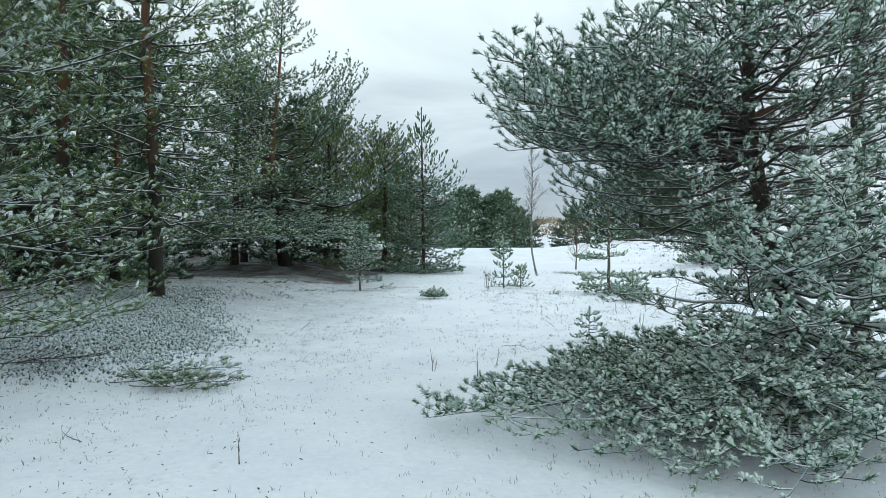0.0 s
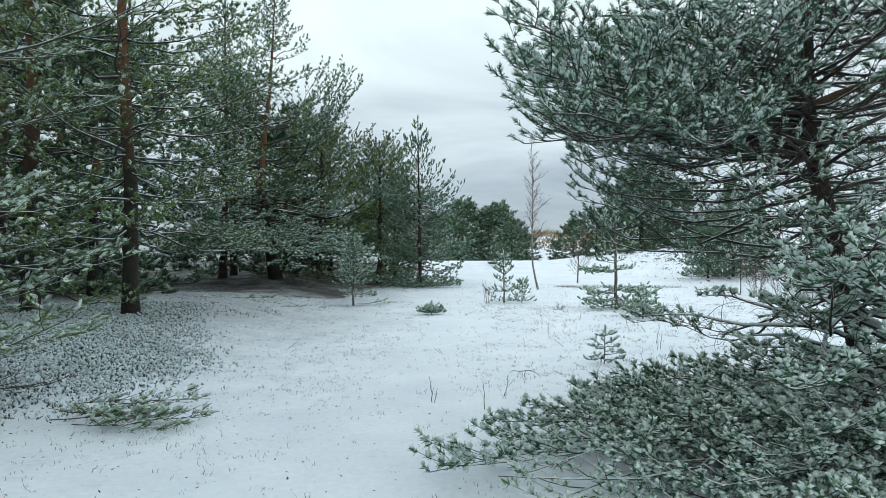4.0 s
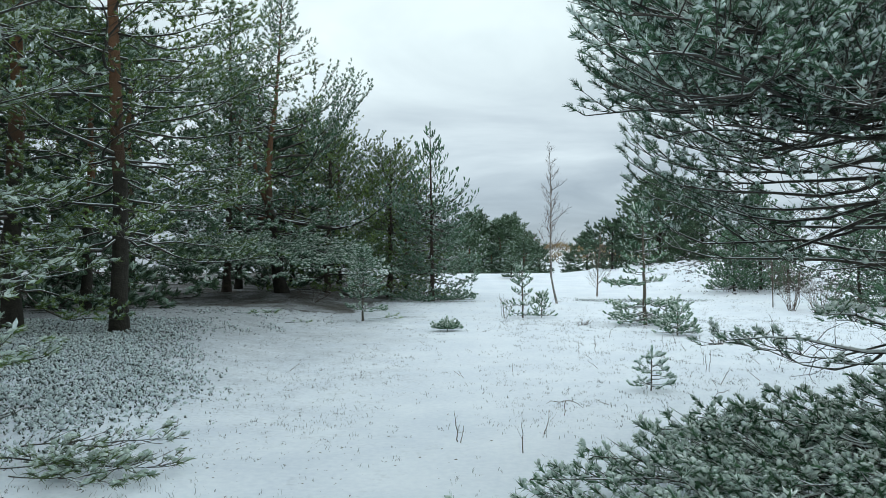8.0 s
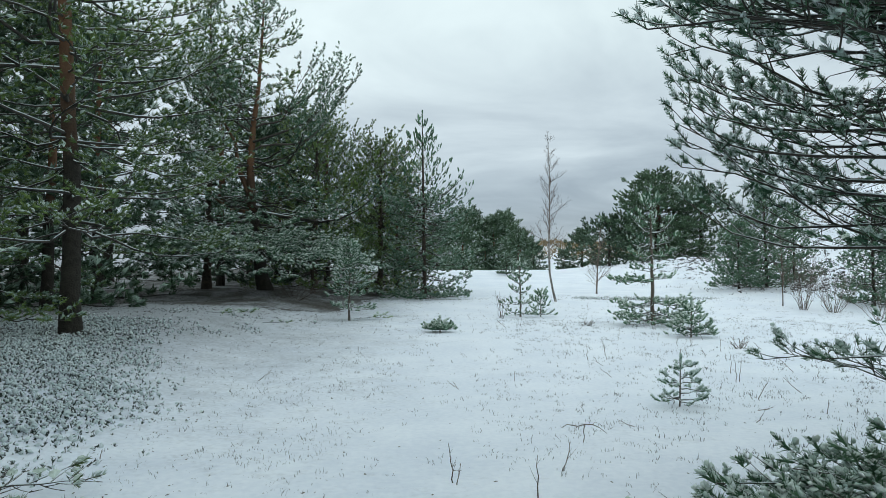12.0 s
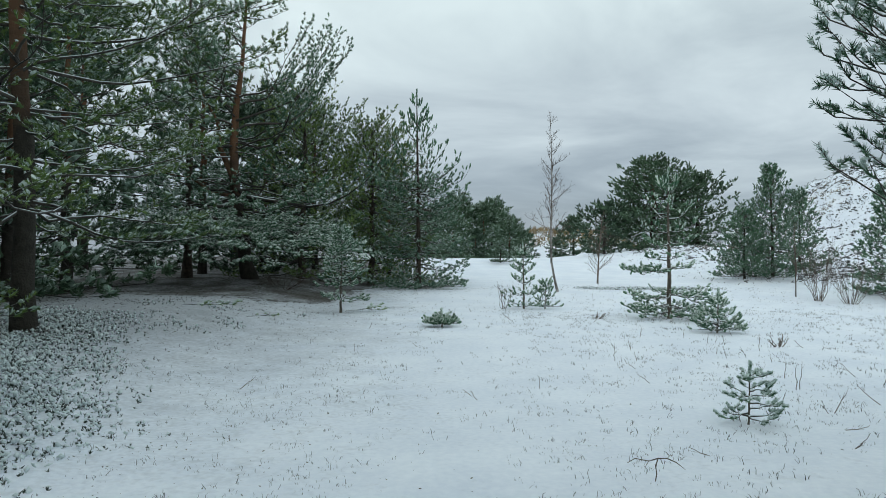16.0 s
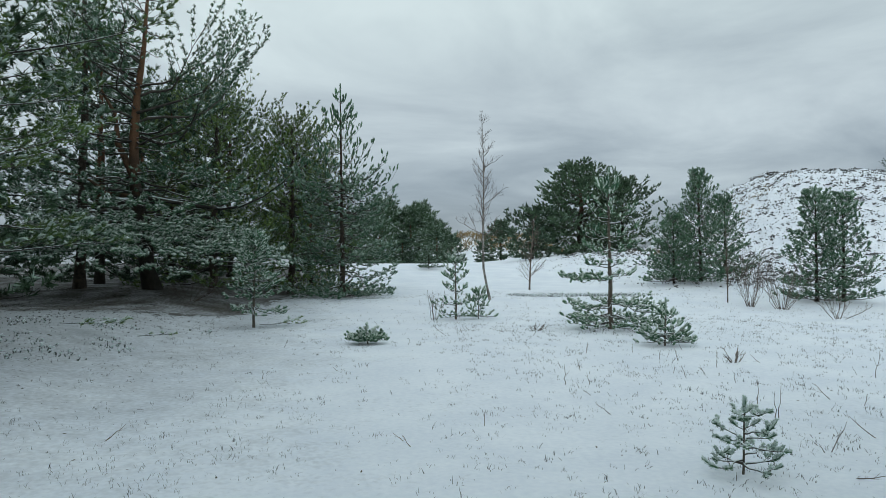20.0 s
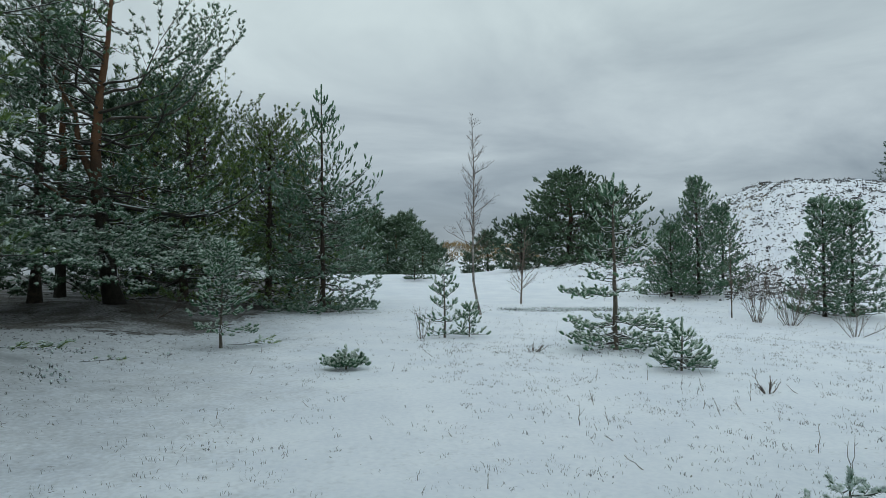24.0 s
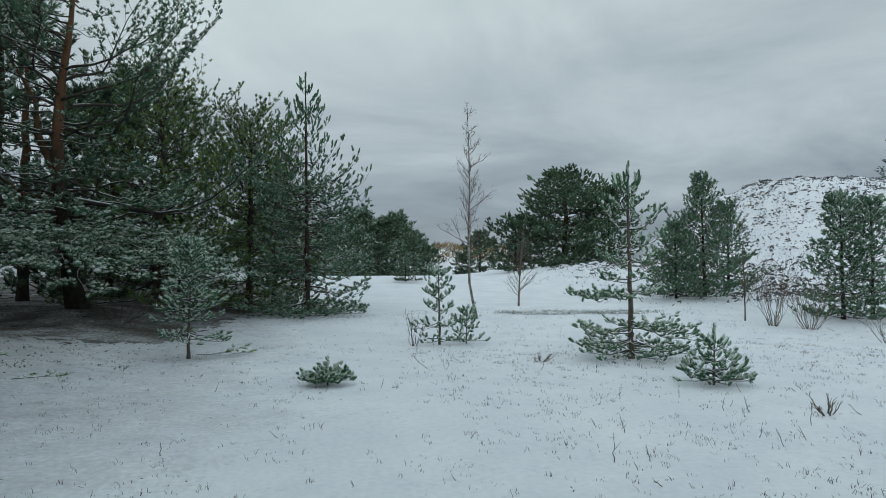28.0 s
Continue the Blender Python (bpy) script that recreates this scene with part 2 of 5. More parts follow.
def tubes(p, r, sides=5):
    """Tapered tubes along polylines p (N, K, 3) with radii r (N, K)."""
    p, r = np.asarray(p, float), np.asarray(r, float)
    n, k = p.shape[:2]
    t = unit(np.gradient(p, axis=1))
    ref = np.where(np.abs(t[..., 2:3]) > 0.9, np.array((1.0, 0, 0)), UP)
    a = unit(np.cross(t, ref))
    b = np.cross(t, a)
    ang = np.arange(sides) * 2 * math.pi / sides
    ring = a[:, :, None] * np.cos(ang)[:, None] + b[:, :, None] * np.sin(ang)[:, None]
    v = (p[:, :, None] + ring * r[:, :, None, None]).reshape(-1, 3)
    i = np.arange(n)[:, None, None] * k * sides
    j = np.arange(k - 1)[None, :, None] * sides
    s = np.arange(sides)[None, None]
    q = (s + 1) % sides
    f = np.stack((i + j + s, i + j + q, i + j + sides + q, i + j + sides + s), -1).reshape(-1, 4)
    return v, f


def needles(rng, p, d, length, count, size, width, spread=0.88):
    """Brushes of flat needles round shoots that begin at p and run along d; also how far each needle points up."""
    n = len(p)
    u = rng.random((n, count, 1)) ** 0.8
    ang = rng.random((n, count, 1)) * 2 * math.pi
    a = unit(np.cross(d, np.where(np.abs(d[:, 2:3]) > 0.9, np.array((1.0, 0, 0)), UP)))
    b = np.cross(d, a)
    w = spread * (0.6 + 0.6 * rng.random((n, count, 1))) * (1.2 - 0.45 * u)
    out = a[:, None] * np.cos(ang) + b[:, None] * np.sin(ang)
    way = unit(d[:, None] * np.cos(w) + out * np.sin(w) + 0.12 * UP)
    base = p[:, None] + d[:, None] * length[:, None, None] * u
    side = unit(np.cross(way, rng.normal(size=(n, count, 3)))) * (width / 2)
    tip = base + way * size * (0.75 + 0.5 * rng.random((n, count, 1)))
    rise = np.where(np.abs(d[:, 2:3]) > 0.75, 0.5, out[..., 2])
    v = np.stack((base - side, base + side, tip), 2).reshape(-1, 3)
    return v, np.arange(n * count * 3).reshape(-1, 3), rise.ravel()


OCTA_V = np.array(((1, 0, 0), (-1, 0, 0), (0, 1, 0), (0, -1, 0), (0, 0, 1), (0, 0, -0.7)), float)
OCTA_F = np.array(((0, 2, 4), (2, 1, 4), (1, 3, 4), (3, 0, 4), (2, 0, 5), (1, 2, 5), (3, 1, 5), (0, 3, 5)))
RING = [(math.cos(k * math.pi / 3), math.sin(k * math.pi / 3)) for k in range(6)]
LUMP_V = np.array([(c, s, 0.0) for c, s in RING] + [(0, 0, 0.9), (0, 0, -0.7)])
LUMP_F = np.array([(k, (k + 1) % 6, 6) for k in range(6)] + [((k + 1) % 6, k, 7) for k in range(6)])


def lumps(rng, p, d, size, fine):
    """Uneven clumps lying on p, stretched along d. size: (N, 3) half lengths."""
    tv, tf = (LUMP_V, LUMP_F) if fine else (OCTA_V, OCTA_F)
    n, k = len(p), len(tv)
    a = unit(d)
    b = unit(np.cross(UP + 0.01, a))
    c = np.cross(a, b)
    q = tv[None] * (1 + 0.5 * (rng.random((n, k, 1)) - 0.5)) * size[:, None]
    v = p[:, None] + a[:, None] * q[..., 0:1] + b[:, None] * q[..., 1:2] + c[:, None] * q[..., 2:3]
    return v.reshape(-1, 3), (tf[None] + (np.arange(n) * k)[:, None, None]).reshape(-1, 3)


# How finely the brushes of a tree are made: gap of side twigs, gap of shoots, shoot length, needles each, needle length and width
FINE = dict(gap=0.16, gap3=0.10, shoot=0.13, count=42, size=0.052, width=0.0085, toss=0.3, fine=True, sides=4)
MIDDLE = dict(gap=0.15, gap3=0.09, shoot=0.08, count=16, size=0.07, width=0.014, core=0.016, ring=3, spread=0.85, toss=0.4, deep=0.8, fine=False, sides=3)
COARSE = dict(gap=0.2, gap3=0.105, shoot=0.09, count=20, size=0.082, width=0.016, core=0.02, ring=3, spread=1.15, toss=0.45, deep=0.6, fine=False, sides=3)
FAR = dict(gap=0.85, gap3=0.6, shoot=0.6, count=14, size=0.5, width=0.16, toss=0.4, fine=False, sides=3)
FAT = dict(gap=0.17, gap3=0.1, shoot=0.075, count=36, size=0.045, width=0.012, toss=0.5, core=0.022, ring=5, fine=False, sides=4, spread=0.95)
CANDLE = dict(gap=0.3, gap3=0.2, shoot=0.15, count=34, size=0.06, width=0.018, spread=0.8, toss=0.25, core=0.028, ring=5, deep=0.5, fine=False, sides=3, least=3)


def limb(rng, p0, p1, r0, lod, arch=0.0, lift=0.05, width=0.34, bare=0.3, lean=0.25, grows=None):
    """One main branch from p0 to p1: its wood, its brushes (place, way, length) and the line of its back.
    grows(points) says where a tree has foliage; side twigs and brushes elsewhere have died off."""
    p0, p1 = np.asarray(p0, float), np.asarray(p1, float)
    if grows:
        for f in (1.0, 0.93, 0.86, 0.79, 0.72, 0.65, 0.58, 0.5, 0.42):
            if grows((p0 + (p1 - p0) * f)[None])[0]:
                p1 = p0 + (p1 - p0) * (f - 0.02)
                break
    span = np.linalg.norm(p1 - p0)
    s = np.linspace(0, 1, 9)[:, None]
    flat = unit(np.cross(p1 - p0, UP) + 1e-6)
    wob = rng.normal(size=2) * 0.055 * span
    axis = p0 + (p1 - p0) * s + UP * (arch * span * 4 * s * (1 - s) + lift * span * (s ** 3 - s)) + flat * (wob[0] * np.sin(math.pi * s) + wob[1] * np.sin(2 * math.pi * s))
    axis += span * (rng.normal(size=(1, 3)) * 0.022 * np.sin(3 * math.pi * s) + rng.normal(size=(1, 3)) * 0.014 * np.sin(4.7 * math.pi * s) * (1 - s))
    axis[:, 2] = np.maximum(axis[:, 2], 0.07)
    tang = unit(np.gradient(axis, axis=0))
    rad = r0 * (1 - 0.93 * s[:, 0]) ** 1.25 + 0.0028
    n2 = max(lod.get("least", 4), int(span * (1 - bare) / lod["gap"]))
    at = bare + (0.98 - bare) * (np.arange(n2) + 0.6 * rng.random(n2)) / n2
    grid = np.linspace(0, 1, 9)
    pick = lambda arr: np.stack([np.interp(at, grid, arr[:, k]) for k in range(3)], -1)
    b2, t2 = pick(axis), unit(pick(tang))
    side = np.where(np.arange(n2) % 2, 1.0, -1.0)[:, None] * unit(np.cross(t2, UP) + 1e-6)
    turn = np.radians(46 + 24 * (rng.random((n2, 1)) - 0.5) * 2)
    d2 = unit(t2 * np.cos(turn) + side * np.sin(turn) + UP * (rng.random((n2, 1)) * 0.5 - 0.12))
    len2 = width * span * ((1 - at) * 0.95 + 0.16) * (0.65 + 0.6 * rng.random(n2)) * smooth(bare - 0.12, bare + 0.22, at) + 0.07
    if grows:
        for cut in (1.0, 0.6, 0.3):
            bad = ~grows(b2 + d2 * len2[:, None] + UP * lean * 0.6 * len2[:, None])
            len2 = np.where(bad, len2 * (0.6 if cut > 0.3 else 1.0), len2)
        live = ~bad
        if live.sum() >= 2:
            b2, t2, d2, len2, at = b2[live], t2[live], d2[live], len2[live], at[live]
            n2 = len(at)
    u = np.linspace(0, 1, 4)[None, :, None]
    tw = b2[:, None] + d2[:, None] * len2[:, None, None] * u + (t2[:, None] * 0.16 + UP * lean * 0.6) * len2[:, None, None] * u ** 2
    rad2 = (0.004 + 0.16 * np.interp(at, grid, rad))[:, None] * np.linspace(1, 0.35, 4)[None]
    P, D, Ln = [], [], []
    m = np.maximum(1, (len2 * 0.8 / lod["gap3"]).astype(int))
    idx = np.repeat(np.arange(n2), m)
    k = np.concatenate([np.arange(c) for c in m])
    uu = 0.25 + 0.75 * (k + rng.random(len(k))) / m[idx]
    b3 = b2[idx] + d2[idx] * (len2[idx] * uu)[:, None] + (t2[idx] * 0.16 + UP * lean * 0.6) * (len2[idx] * uu ** 2)[:, None]
    s3 = np.where(k % 2, 1.0, -1.0)[:, None] * unit(np.cross(d2[idx], UP) + 1e-6)
    a3 = np.radians(30 + 35 * rng.random((len(k), 1)))
    d3 = unit(d2[idx] * np.cos(a3) + s3 * np.sin(a3) + UP * (lean + 0.45 * (rng.random((len(k), 1)) - 0.35)) + lod.get("toss", 0.2) * rng.normal(size=(len(k), 3)))
    l3 = lod["shoot"] * (0.55 + 0.7 * rng.random(len(k)))
    P += [b3, tw[:, -1], axis[-1:]]
    D += [d3, unit(d2 + UP * lean + (0.1 + 0.5 * lod.get("toss", 0.1)) * rng.normal(size=d2.shape)), unit(tang[-1:] + UP * (0.15 + lean))]
    Ln += [l3, lod["shoot"] * (0.8 + 0.4 * rng.random(n2)), np.array([lod["shoot"] * 1.4])]
    P, D, Ln = np.concatenate(P), np.concatenate(D), np.concatenate(Ln)
    if grows:
        ok = grows(P + D * Ln[:, None] * 0.8)
        if ok.any():
            P, D, Ln = P[ok], D[ok], Ln[ok]
    P[:, 2] = np.maximum(P[:, 2], 0.05)
    D[:, 2] = np.where(P[:, 2] < 0.12, np.abs(D[:, 2]), D[:, 2])
    h = Heap()
    h.add(*tubes(axis[None], rad[None], 5 if lod["fine"] else 4 if lod["size"] < 0.16 else 3))
    h.add(*tubes(tw, rad2, lod["sides"]))
    if lod["fine"] or lod["count"] >= 18:
        nb = 1 + int(span * lod.get("dead", 3.0))
        at_b = 0.06 + (bare + 0.12) * rng.random(nb)
        base = np.stack([np.interp(at_b, grid, axis[:, k]) for k in range(3)], -1)
        db = unit(unit(p1 - p0) * 0.7 + rng.normal(size=(nb, 3)) * np.array((0.7, 0.7, 0.45)))
        lb = ((0.12 + 0.34 * rng.random(nb)) * min(1.0, span / 2.2))[:, None, None]
        ub = np.linspace(0, 1, 4)[None, :, None]
        dead = base[:, None] + db[:, None] * lb * ub + rng.normal(size=(nb, 4, 3)) * 0.045 * ub * np.minimum(lb * 3, 1)
        h.add(*tubes(dead, np.tile((0.0045, 0.0036, 0.0026, 0.0015), (nb, 1)) * min(1.0, span / 2.2), 3))
    if lod["fine"]:
        st = np.stack((P, P + D * Ln[:, None] * 0.9), 1)
        h.add(*tubes(st, np.tile((0.0045, 0.002), (len(P), 1)), 3))
    return h, P, D, Ln, axis, rad, tw, rad2


def cores(rng, P, D, Ln, lod):
    """The thick of each brush, a rounded spindle of packed needles; also how far each face points up."""
    n, sides = len(P), lod["ring"]
    u = np.array((0.0, 0.35, 0.8, 1.0)) if sides > 3 else np.array((0.05, 0.5, 1.0))
    r = np.array((0.5, 1.0, 0.9, 0.25)) if sides > 3 else np.array((0.6, 1.0, 0.3))
    line = P[:, None] + D[:, None] * ((Ln + 0.45 * lod["size"])[:, None] * u)[..., None]
    v, f = tubes(line, lod["core"] * r[None] * (0.75 + 0.5 * rng.random((n, len(u)))), sides)
    mid = v[f].mean(1)
    k = (len(u) - 1) * sides
    out = mid - (P + D * Ln[:, None] * 0.5).repeat(k, 0)
    out -= D.repeat(k, 0) * np.sum(out * D.repeat(k, 0), -1, keepdims=True)
    return v, f, unit(out)[:, 2] * 0.7 + 0.3 * D[:, 2].repeat(k, 0), k


def dress(rng, h, P, D, Ln, lod, frost, snow):
    """Needles, those on the upper side frosted here and there, and clumps of snow caught in the brushes."""
    v, f, rise = needles(rng, P, D, Ln, lod["count"], lod["size"], lod["width"], lod.get("spread", 0.88))
    share = np.clip(frost * 1.6 + 0.35 * rng.normal(size=len(P)), 0, 1)
    dusting = np.repeat(share, lod["count"])
    white = rng.random(len(f)) < dusting * smooth(-0.25, 0.75, rise)
    n0 = h.n
    h.v.append(v)
    h.n += len(v)
    for m, sel in ((0, ~white), (1, white)):
        if sel.any():
            h.f.append((f[sel] + n0, m))
    if "core" in lod:
        v, f, rise, k = cores(rng, P, D, Ln, lod)
        white = rng.random(len(f)) < share.repeat(k) * smooth(-0.15, 0.6, rise)
        n0 = h.n
        h.v.append(v)
        h.n += len(v)
        for m, sel in ((0, ~white), (1, white)):
            if sel.any():
                h.f.append((f[sel] + n0, m))
    if "flakes" in lod:
        # needles caked together with snow into small blunt leaves
        k = lod["flakes"]
        p, d = P.repeat(k, 0), D.repeat(k, 0)
        way = unit(d + UP * 0.25 + rng.normal(size=p.shape) * 0.62)
        cake = rng.random((len(p), 1))
        size = lod["size"] * (0.7 + 0.5 * cake) * np.array((0.42, 0.34, 0.2)) * (0.8 + 0.4 * rng.random((len(p), 3)))
        v, f = lumps(rng, p + d * (Ln.repeat(k) * rng.random(len(p)))[:, None] + way * lod["size"] * 0.6, way, size, True)
        h.add(v, f, 1)
    cap = rng.random(len(P)) < frost * lod.get("caps", 1.5)
    if cap.any():
        c, d, ln = P[cap], D[cap], Ln[cap]
        k = len(c)
        q = lod["size"] * (0.38 + 0.45 * rng.random((k, 1)))
        size = q * np.array((1.1, 0.95, 0.5)) * (0.8 + 0.4 * rng.random((k, 3)))
        size[:, 0] = np.maximum(size[:, 0], ln * (0.12 + 0.16 * rng.random(k)))
        cv, cf = lumps(rng, c + d * (ln * (0.5 + 0.2 * rng.random(k)))[:, None] + UP * lod["size"] * 0.34, d + rng.normal(size=(k, 3)) * 0.3, size, lod["fine"])
        h.add(cv, cf, 1)
    keep = rng.random(len(P)) < snow
    if not keep.any():
        return None
    c, d, ln = P[keep], D[keep], Ln[keep]
    k = len(c)
    size = np.stack((ln * (0.12 + 0.22 * rng.random(k)), lod["size"] * (0.2 + 0.3 * rng.random(k)), lod["size"] * (0.10 + 0.16 * rng.random(k))), -1)
    if "pad" in lod:
        size = lod["pad"] * (0.55 + 0.75 * rng.random((k, 1))) * np.array((1.0, 0.8, 0.34)) * (0.8 + 0.4 * rng.random((k, 3)))
    g = Heap()
    g.add(*lumps(rng, c + d * (ln * (0.45 + 0.45 * rng.random(k)))[:, None] + UP * lod["size"] * 0.42 + rng.normal(size=(k, 3)) * lod["size"] * 0.18, d + rng.normal(size=(k, 3)) * 0.5, size, lod["fine"]))
    return g


def back_snow(rng, g, axis, rad, tw, rad2, sides=4, share=0.35, deep=1.0):
    """A line of snow along the back of a branch and of its side twigs."""
    s = np.linspace(0, 1, len(axis))
    g.add(*tubes((axis + UP * (rad * 0.62)[:, None])[None], (deep * rad * (0.45 + 0.3 * rng.random(len(axis))) * smooth(1.0, 0.9, s) + 0.001)[None], sides))
    sel = rng.random(len(tw)) < share
    if sel.any():
        g.add(*tubes(tw[sel] + UP * (rad2[sel] * 0.8)[..., None], rad2[sel] * 0.85 * deep, 3))


def bole(rng, points, radii, sides=10, steps=16):
    """A tapered trunk through a few points: the tube and a function that gives the axis at a height."""
    points, radii = np.asarray(points, float), np.asarray(radii, float)
    z = np.linspace(points[0, 2], points[-1, 2], steps)
    line = np.stack((np.interp(z, points[:, 2], points[:, 0]), np.interp(z, points[:, 2], points[:, 1]), z), -1)
    rad = np.interp(z, points[:, 2], radii)
    line[1:-1, :2] += rng.normal(size=(steps - 2, 2)) * rad[1:-1, None] * 0.18
    rad[0] *= 1.25
    v, f = tubes(line[None], rad[None], sides)
    v += rng.normal(size=v.shape) * np.repeat(rad, sides)[:, None] * 0.05
    h = Heap()
    h.add(v, f)
    axis_at = lambda zz: np.array((np.interp(zz, z, line[:, 0]), np.interp(zz, z, line[:, 1]), zz))
    return h, axis_at, lambda zz: float(np.interp(zz, z, rad))


def whorls(rng, height, low, reach, step, each, rise=(-8, 48), jitter=0.25, squash=None):
    """Branch starts and tips of a tree from its crown's foot to its top. reach: the half width at share f of the crown."""
    out = []
    z = low
    while z < height - 0.25 * step:
        f = (z - low) / (height - low)
        n = each + int(rng.integers(-1, 2))
        turn = rng.random() * 360
        for k in range(max(n, 2)):
            a = math.radians(turn + 360 * k / n + rng.normal() * 14)
            el = math.radians(rise[0] + (rise[1] - rise[0]) * f + rng.normal() * 7)
            ln = reach(f) * (1 + jitter * rng.normal() * 0.8)
            if squash:
                ln *= squash(math.degrees(a) % 360, f)
            ln = max(ln, 0.14 * reach(0.3))
            zz = z + rng.normal() * 0.12 * step
            out.append((zz, np.array((math.cos(a) * math.cos(el) * ln, math.sin(a) * math.cos(el) * ln, math.sin(el) * ln))))
        z += step * (1.1 - 0.45 * f) * (0.85 + 0.3 * rng.random())
    return out


def pine(seed, x, y, label, points, radii, limbs, lod, name="pine_tree", group="", frost=0.3, snow=0.5, bark_mat=None, green=None, split_parts=True,
         arch=-0.04, lift=0.1, width=0.42, bare=0.26, lean=0.3, thick=0.009, leader=0.4, branch_snow=True, high=99.0, grows=None, frost_mat=None, aim=False):
    """A pine: trunk, main branches with needles and snow of their own, or one joined crown where it stands far off.
    limbs: (height on the trunk, way to the tip) or (height, way, arch). aim: the ways count from above the foot, however the trunk leans."""
    rng = np.random.default_rng(seed)
    bark_mat, green, frost_mat = bark_mat or BARK, green or NEEDLE, frost_mat or (FROST if lod["size"] < 0.082 else FROST_DULL)
    top = root(name, x, y, label, "pine tree", group)
    h, axis_at, rad_at = bole(rng, points, radii, 10 if lod["fine"] or lod is MIDDLE else 7)
    part("trunk", h.mesh("trunk", [bark_mat], True), top)
    wood, leaf, white = Heap(), Heap(), Heap()
    fine_lod, plain = lod, lod.get("plain", COARSE)
    for item in limbs:
        zz, way = item[0], np.asarray(item[1], float)
        p0 = axis_at(zz)
        span = np.linalg.norm(way)
        ar = item[2] if len(item) > 2 else arch
        own = item[3] if len(item) > 3 else {}
        r0 = min(thick * span ** 0.8 + 0.004, rad_at(zz) * 0.75) * own.get("stout", 1.0)
        lod = plain if zz > high else own.get("lod", fine_lod)
        w, P, D, Ln, ax, rd, tw, r2 = limb(rng, p0, way + ((0, 0, zz) if aim else p0), r0, lod, ar, own.get("lift", lift), own.get("width", width), own.get("bare", bare), own.get("lean", lean), (lambda q: grows(q + np.array((x, y, 0.0)))) if grows else None)
        if split_parts:
            b = part("branch", w.mesh("branch", [own.get("bark", LIMB)], True), top)
            g = Heap()
            s = dress(rng, g, P, D, Ln, lod, own.get("frost", frost), own.get("snow", snow))
            tagged(part("needles", g.mesh("needles", [green, frost_mat], "flakes" in lod), b), kind="stuff")
            if branch_snow:
                s = s or Heap()
                back_snow(rng, s, ax, rd, tw, r2, 4, 0.75 if lod["fine"] else 0.2, lod.get("deep", 1.0))
            if s:
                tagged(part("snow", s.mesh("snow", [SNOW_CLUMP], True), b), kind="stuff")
        else:
            for v, (f, m) in zip(w.v, w.f):
                wood.add(v, f - f.min() if f.min() else f)
            s = dress(rng, leaf, P, D, Ln, lod, frost, snow)
            if s:
                white.add(s.v[0], s.f[0][0])
    tipz = points[-1][2]
    P = np.array([axis_at(tipz - leader * k) for k in (0.0, 0.35, 0.7, 1.0)])
    D = unit(np.tile(UP, (4, 1)) + 0.05 * rng.normal(size=(4, 3)))
    g = Heap() if split_parts else leaf
    dress(rng, g, P, D, np.full(4, max(leader * 0.35, lod["shoot"] * 0.6)), dict(lod, count=lod["count"] + 8), frost, 0)
    if split_parts:
        part("leader_shoot", g.mesh("leader_shoot", [green, frost_mat]), top)
    else:
        tagged(part("branchwork", wood.mesh("branchwork", [LIMB], True), top), kind="stuff")
        tagged(part("crown", leaf.mesh("crown", [green, frost_mat]), top), kind="stuff")
        if white.n:
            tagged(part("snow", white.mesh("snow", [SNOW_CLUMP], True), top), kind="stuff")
    return top


# ---- ground ----
def axis_steps(lo, hi, step, far_lo, far_hi, grow=1.13):
    mid = list(np.arange(lo, hi + 1e-6, step))
    d, v = step, lo
    left = []
    while v > far_lo:
        d *= grow
        v -= d
        left.append(v)
    d, v = step, hi
    right = []
    while v < far_hi:
        d *= grow
        v += d
        right.append(v)
    return np.array(left[::-1] + mid + right)


gx = axis_steps(-9, 36, 0.42, -2500, 2500, 1.14)
gy = axis_steps(-2, 50, 0.42, -2000, 3500, 1.13)
GX, GY = np.meshgrid(gx, gy)
GZ = land(GX, GY)
nx, ny = len(gx), len(gy)
gi = (np.arange(ny - 1)[:, None] * nx + np.arange(nx - 1)[None]).ravel()
ground = new("ground", mesh_of("ground", np.stack((GX, GY, GZ), -1).reshape(-1, 3), [(np.stack((gi, gi + 1, gi + nx + 1, gi + nx), -1), 0)], [SNOW], True))
tagged(ground, "thin fresh snow over sandy dune ground", "snow", kind="structure")

# ---- the pine beside the path ----
RX, RY = 3.15, 6.9


def r_limb(z, tx, ty, tz, arch=-0.03, **own):
    way = np.array((tx - RX, ty - RY, tz - z))
    return (z, way * (1 - 0.12 / np.linalg.norm(way)), arch, dict(dict(frost=0.7, lean=0.5, bare=0.3) if tz < 2.0 else dict(frost=0.5, bare=0.4, lean=0.55, width=0.34), **own))


# bundles of needles caked with snow, and the open brushes higher up
ROSETTE = dict(FINE, gap=0.12, gap3=0.08, shoot=0.045, count=17, size=0.056, width=0.0078, spread=1.0, dead=1.5, pad=0.02, caps=0.0, deep=1.7, core=0.012, ring=3, flakes=4, toss=0.35)
BACK_ROSETTE = dict(ROSETTE, shoot=0.06, count=20, flakes=3, deep=1.3)
BRUSH = dict(FINE, gap=0.115, gap3=0.076, shoot=0.09, count=38, size=0.046, width=0.0068, spread=0.85, dead=7.0, pad=0.017, caps=0.0, deep=0.8, toss=0.32, flakes=2,
             plain=dict(MIDDLE, gap=0.2, gap3=0.12))


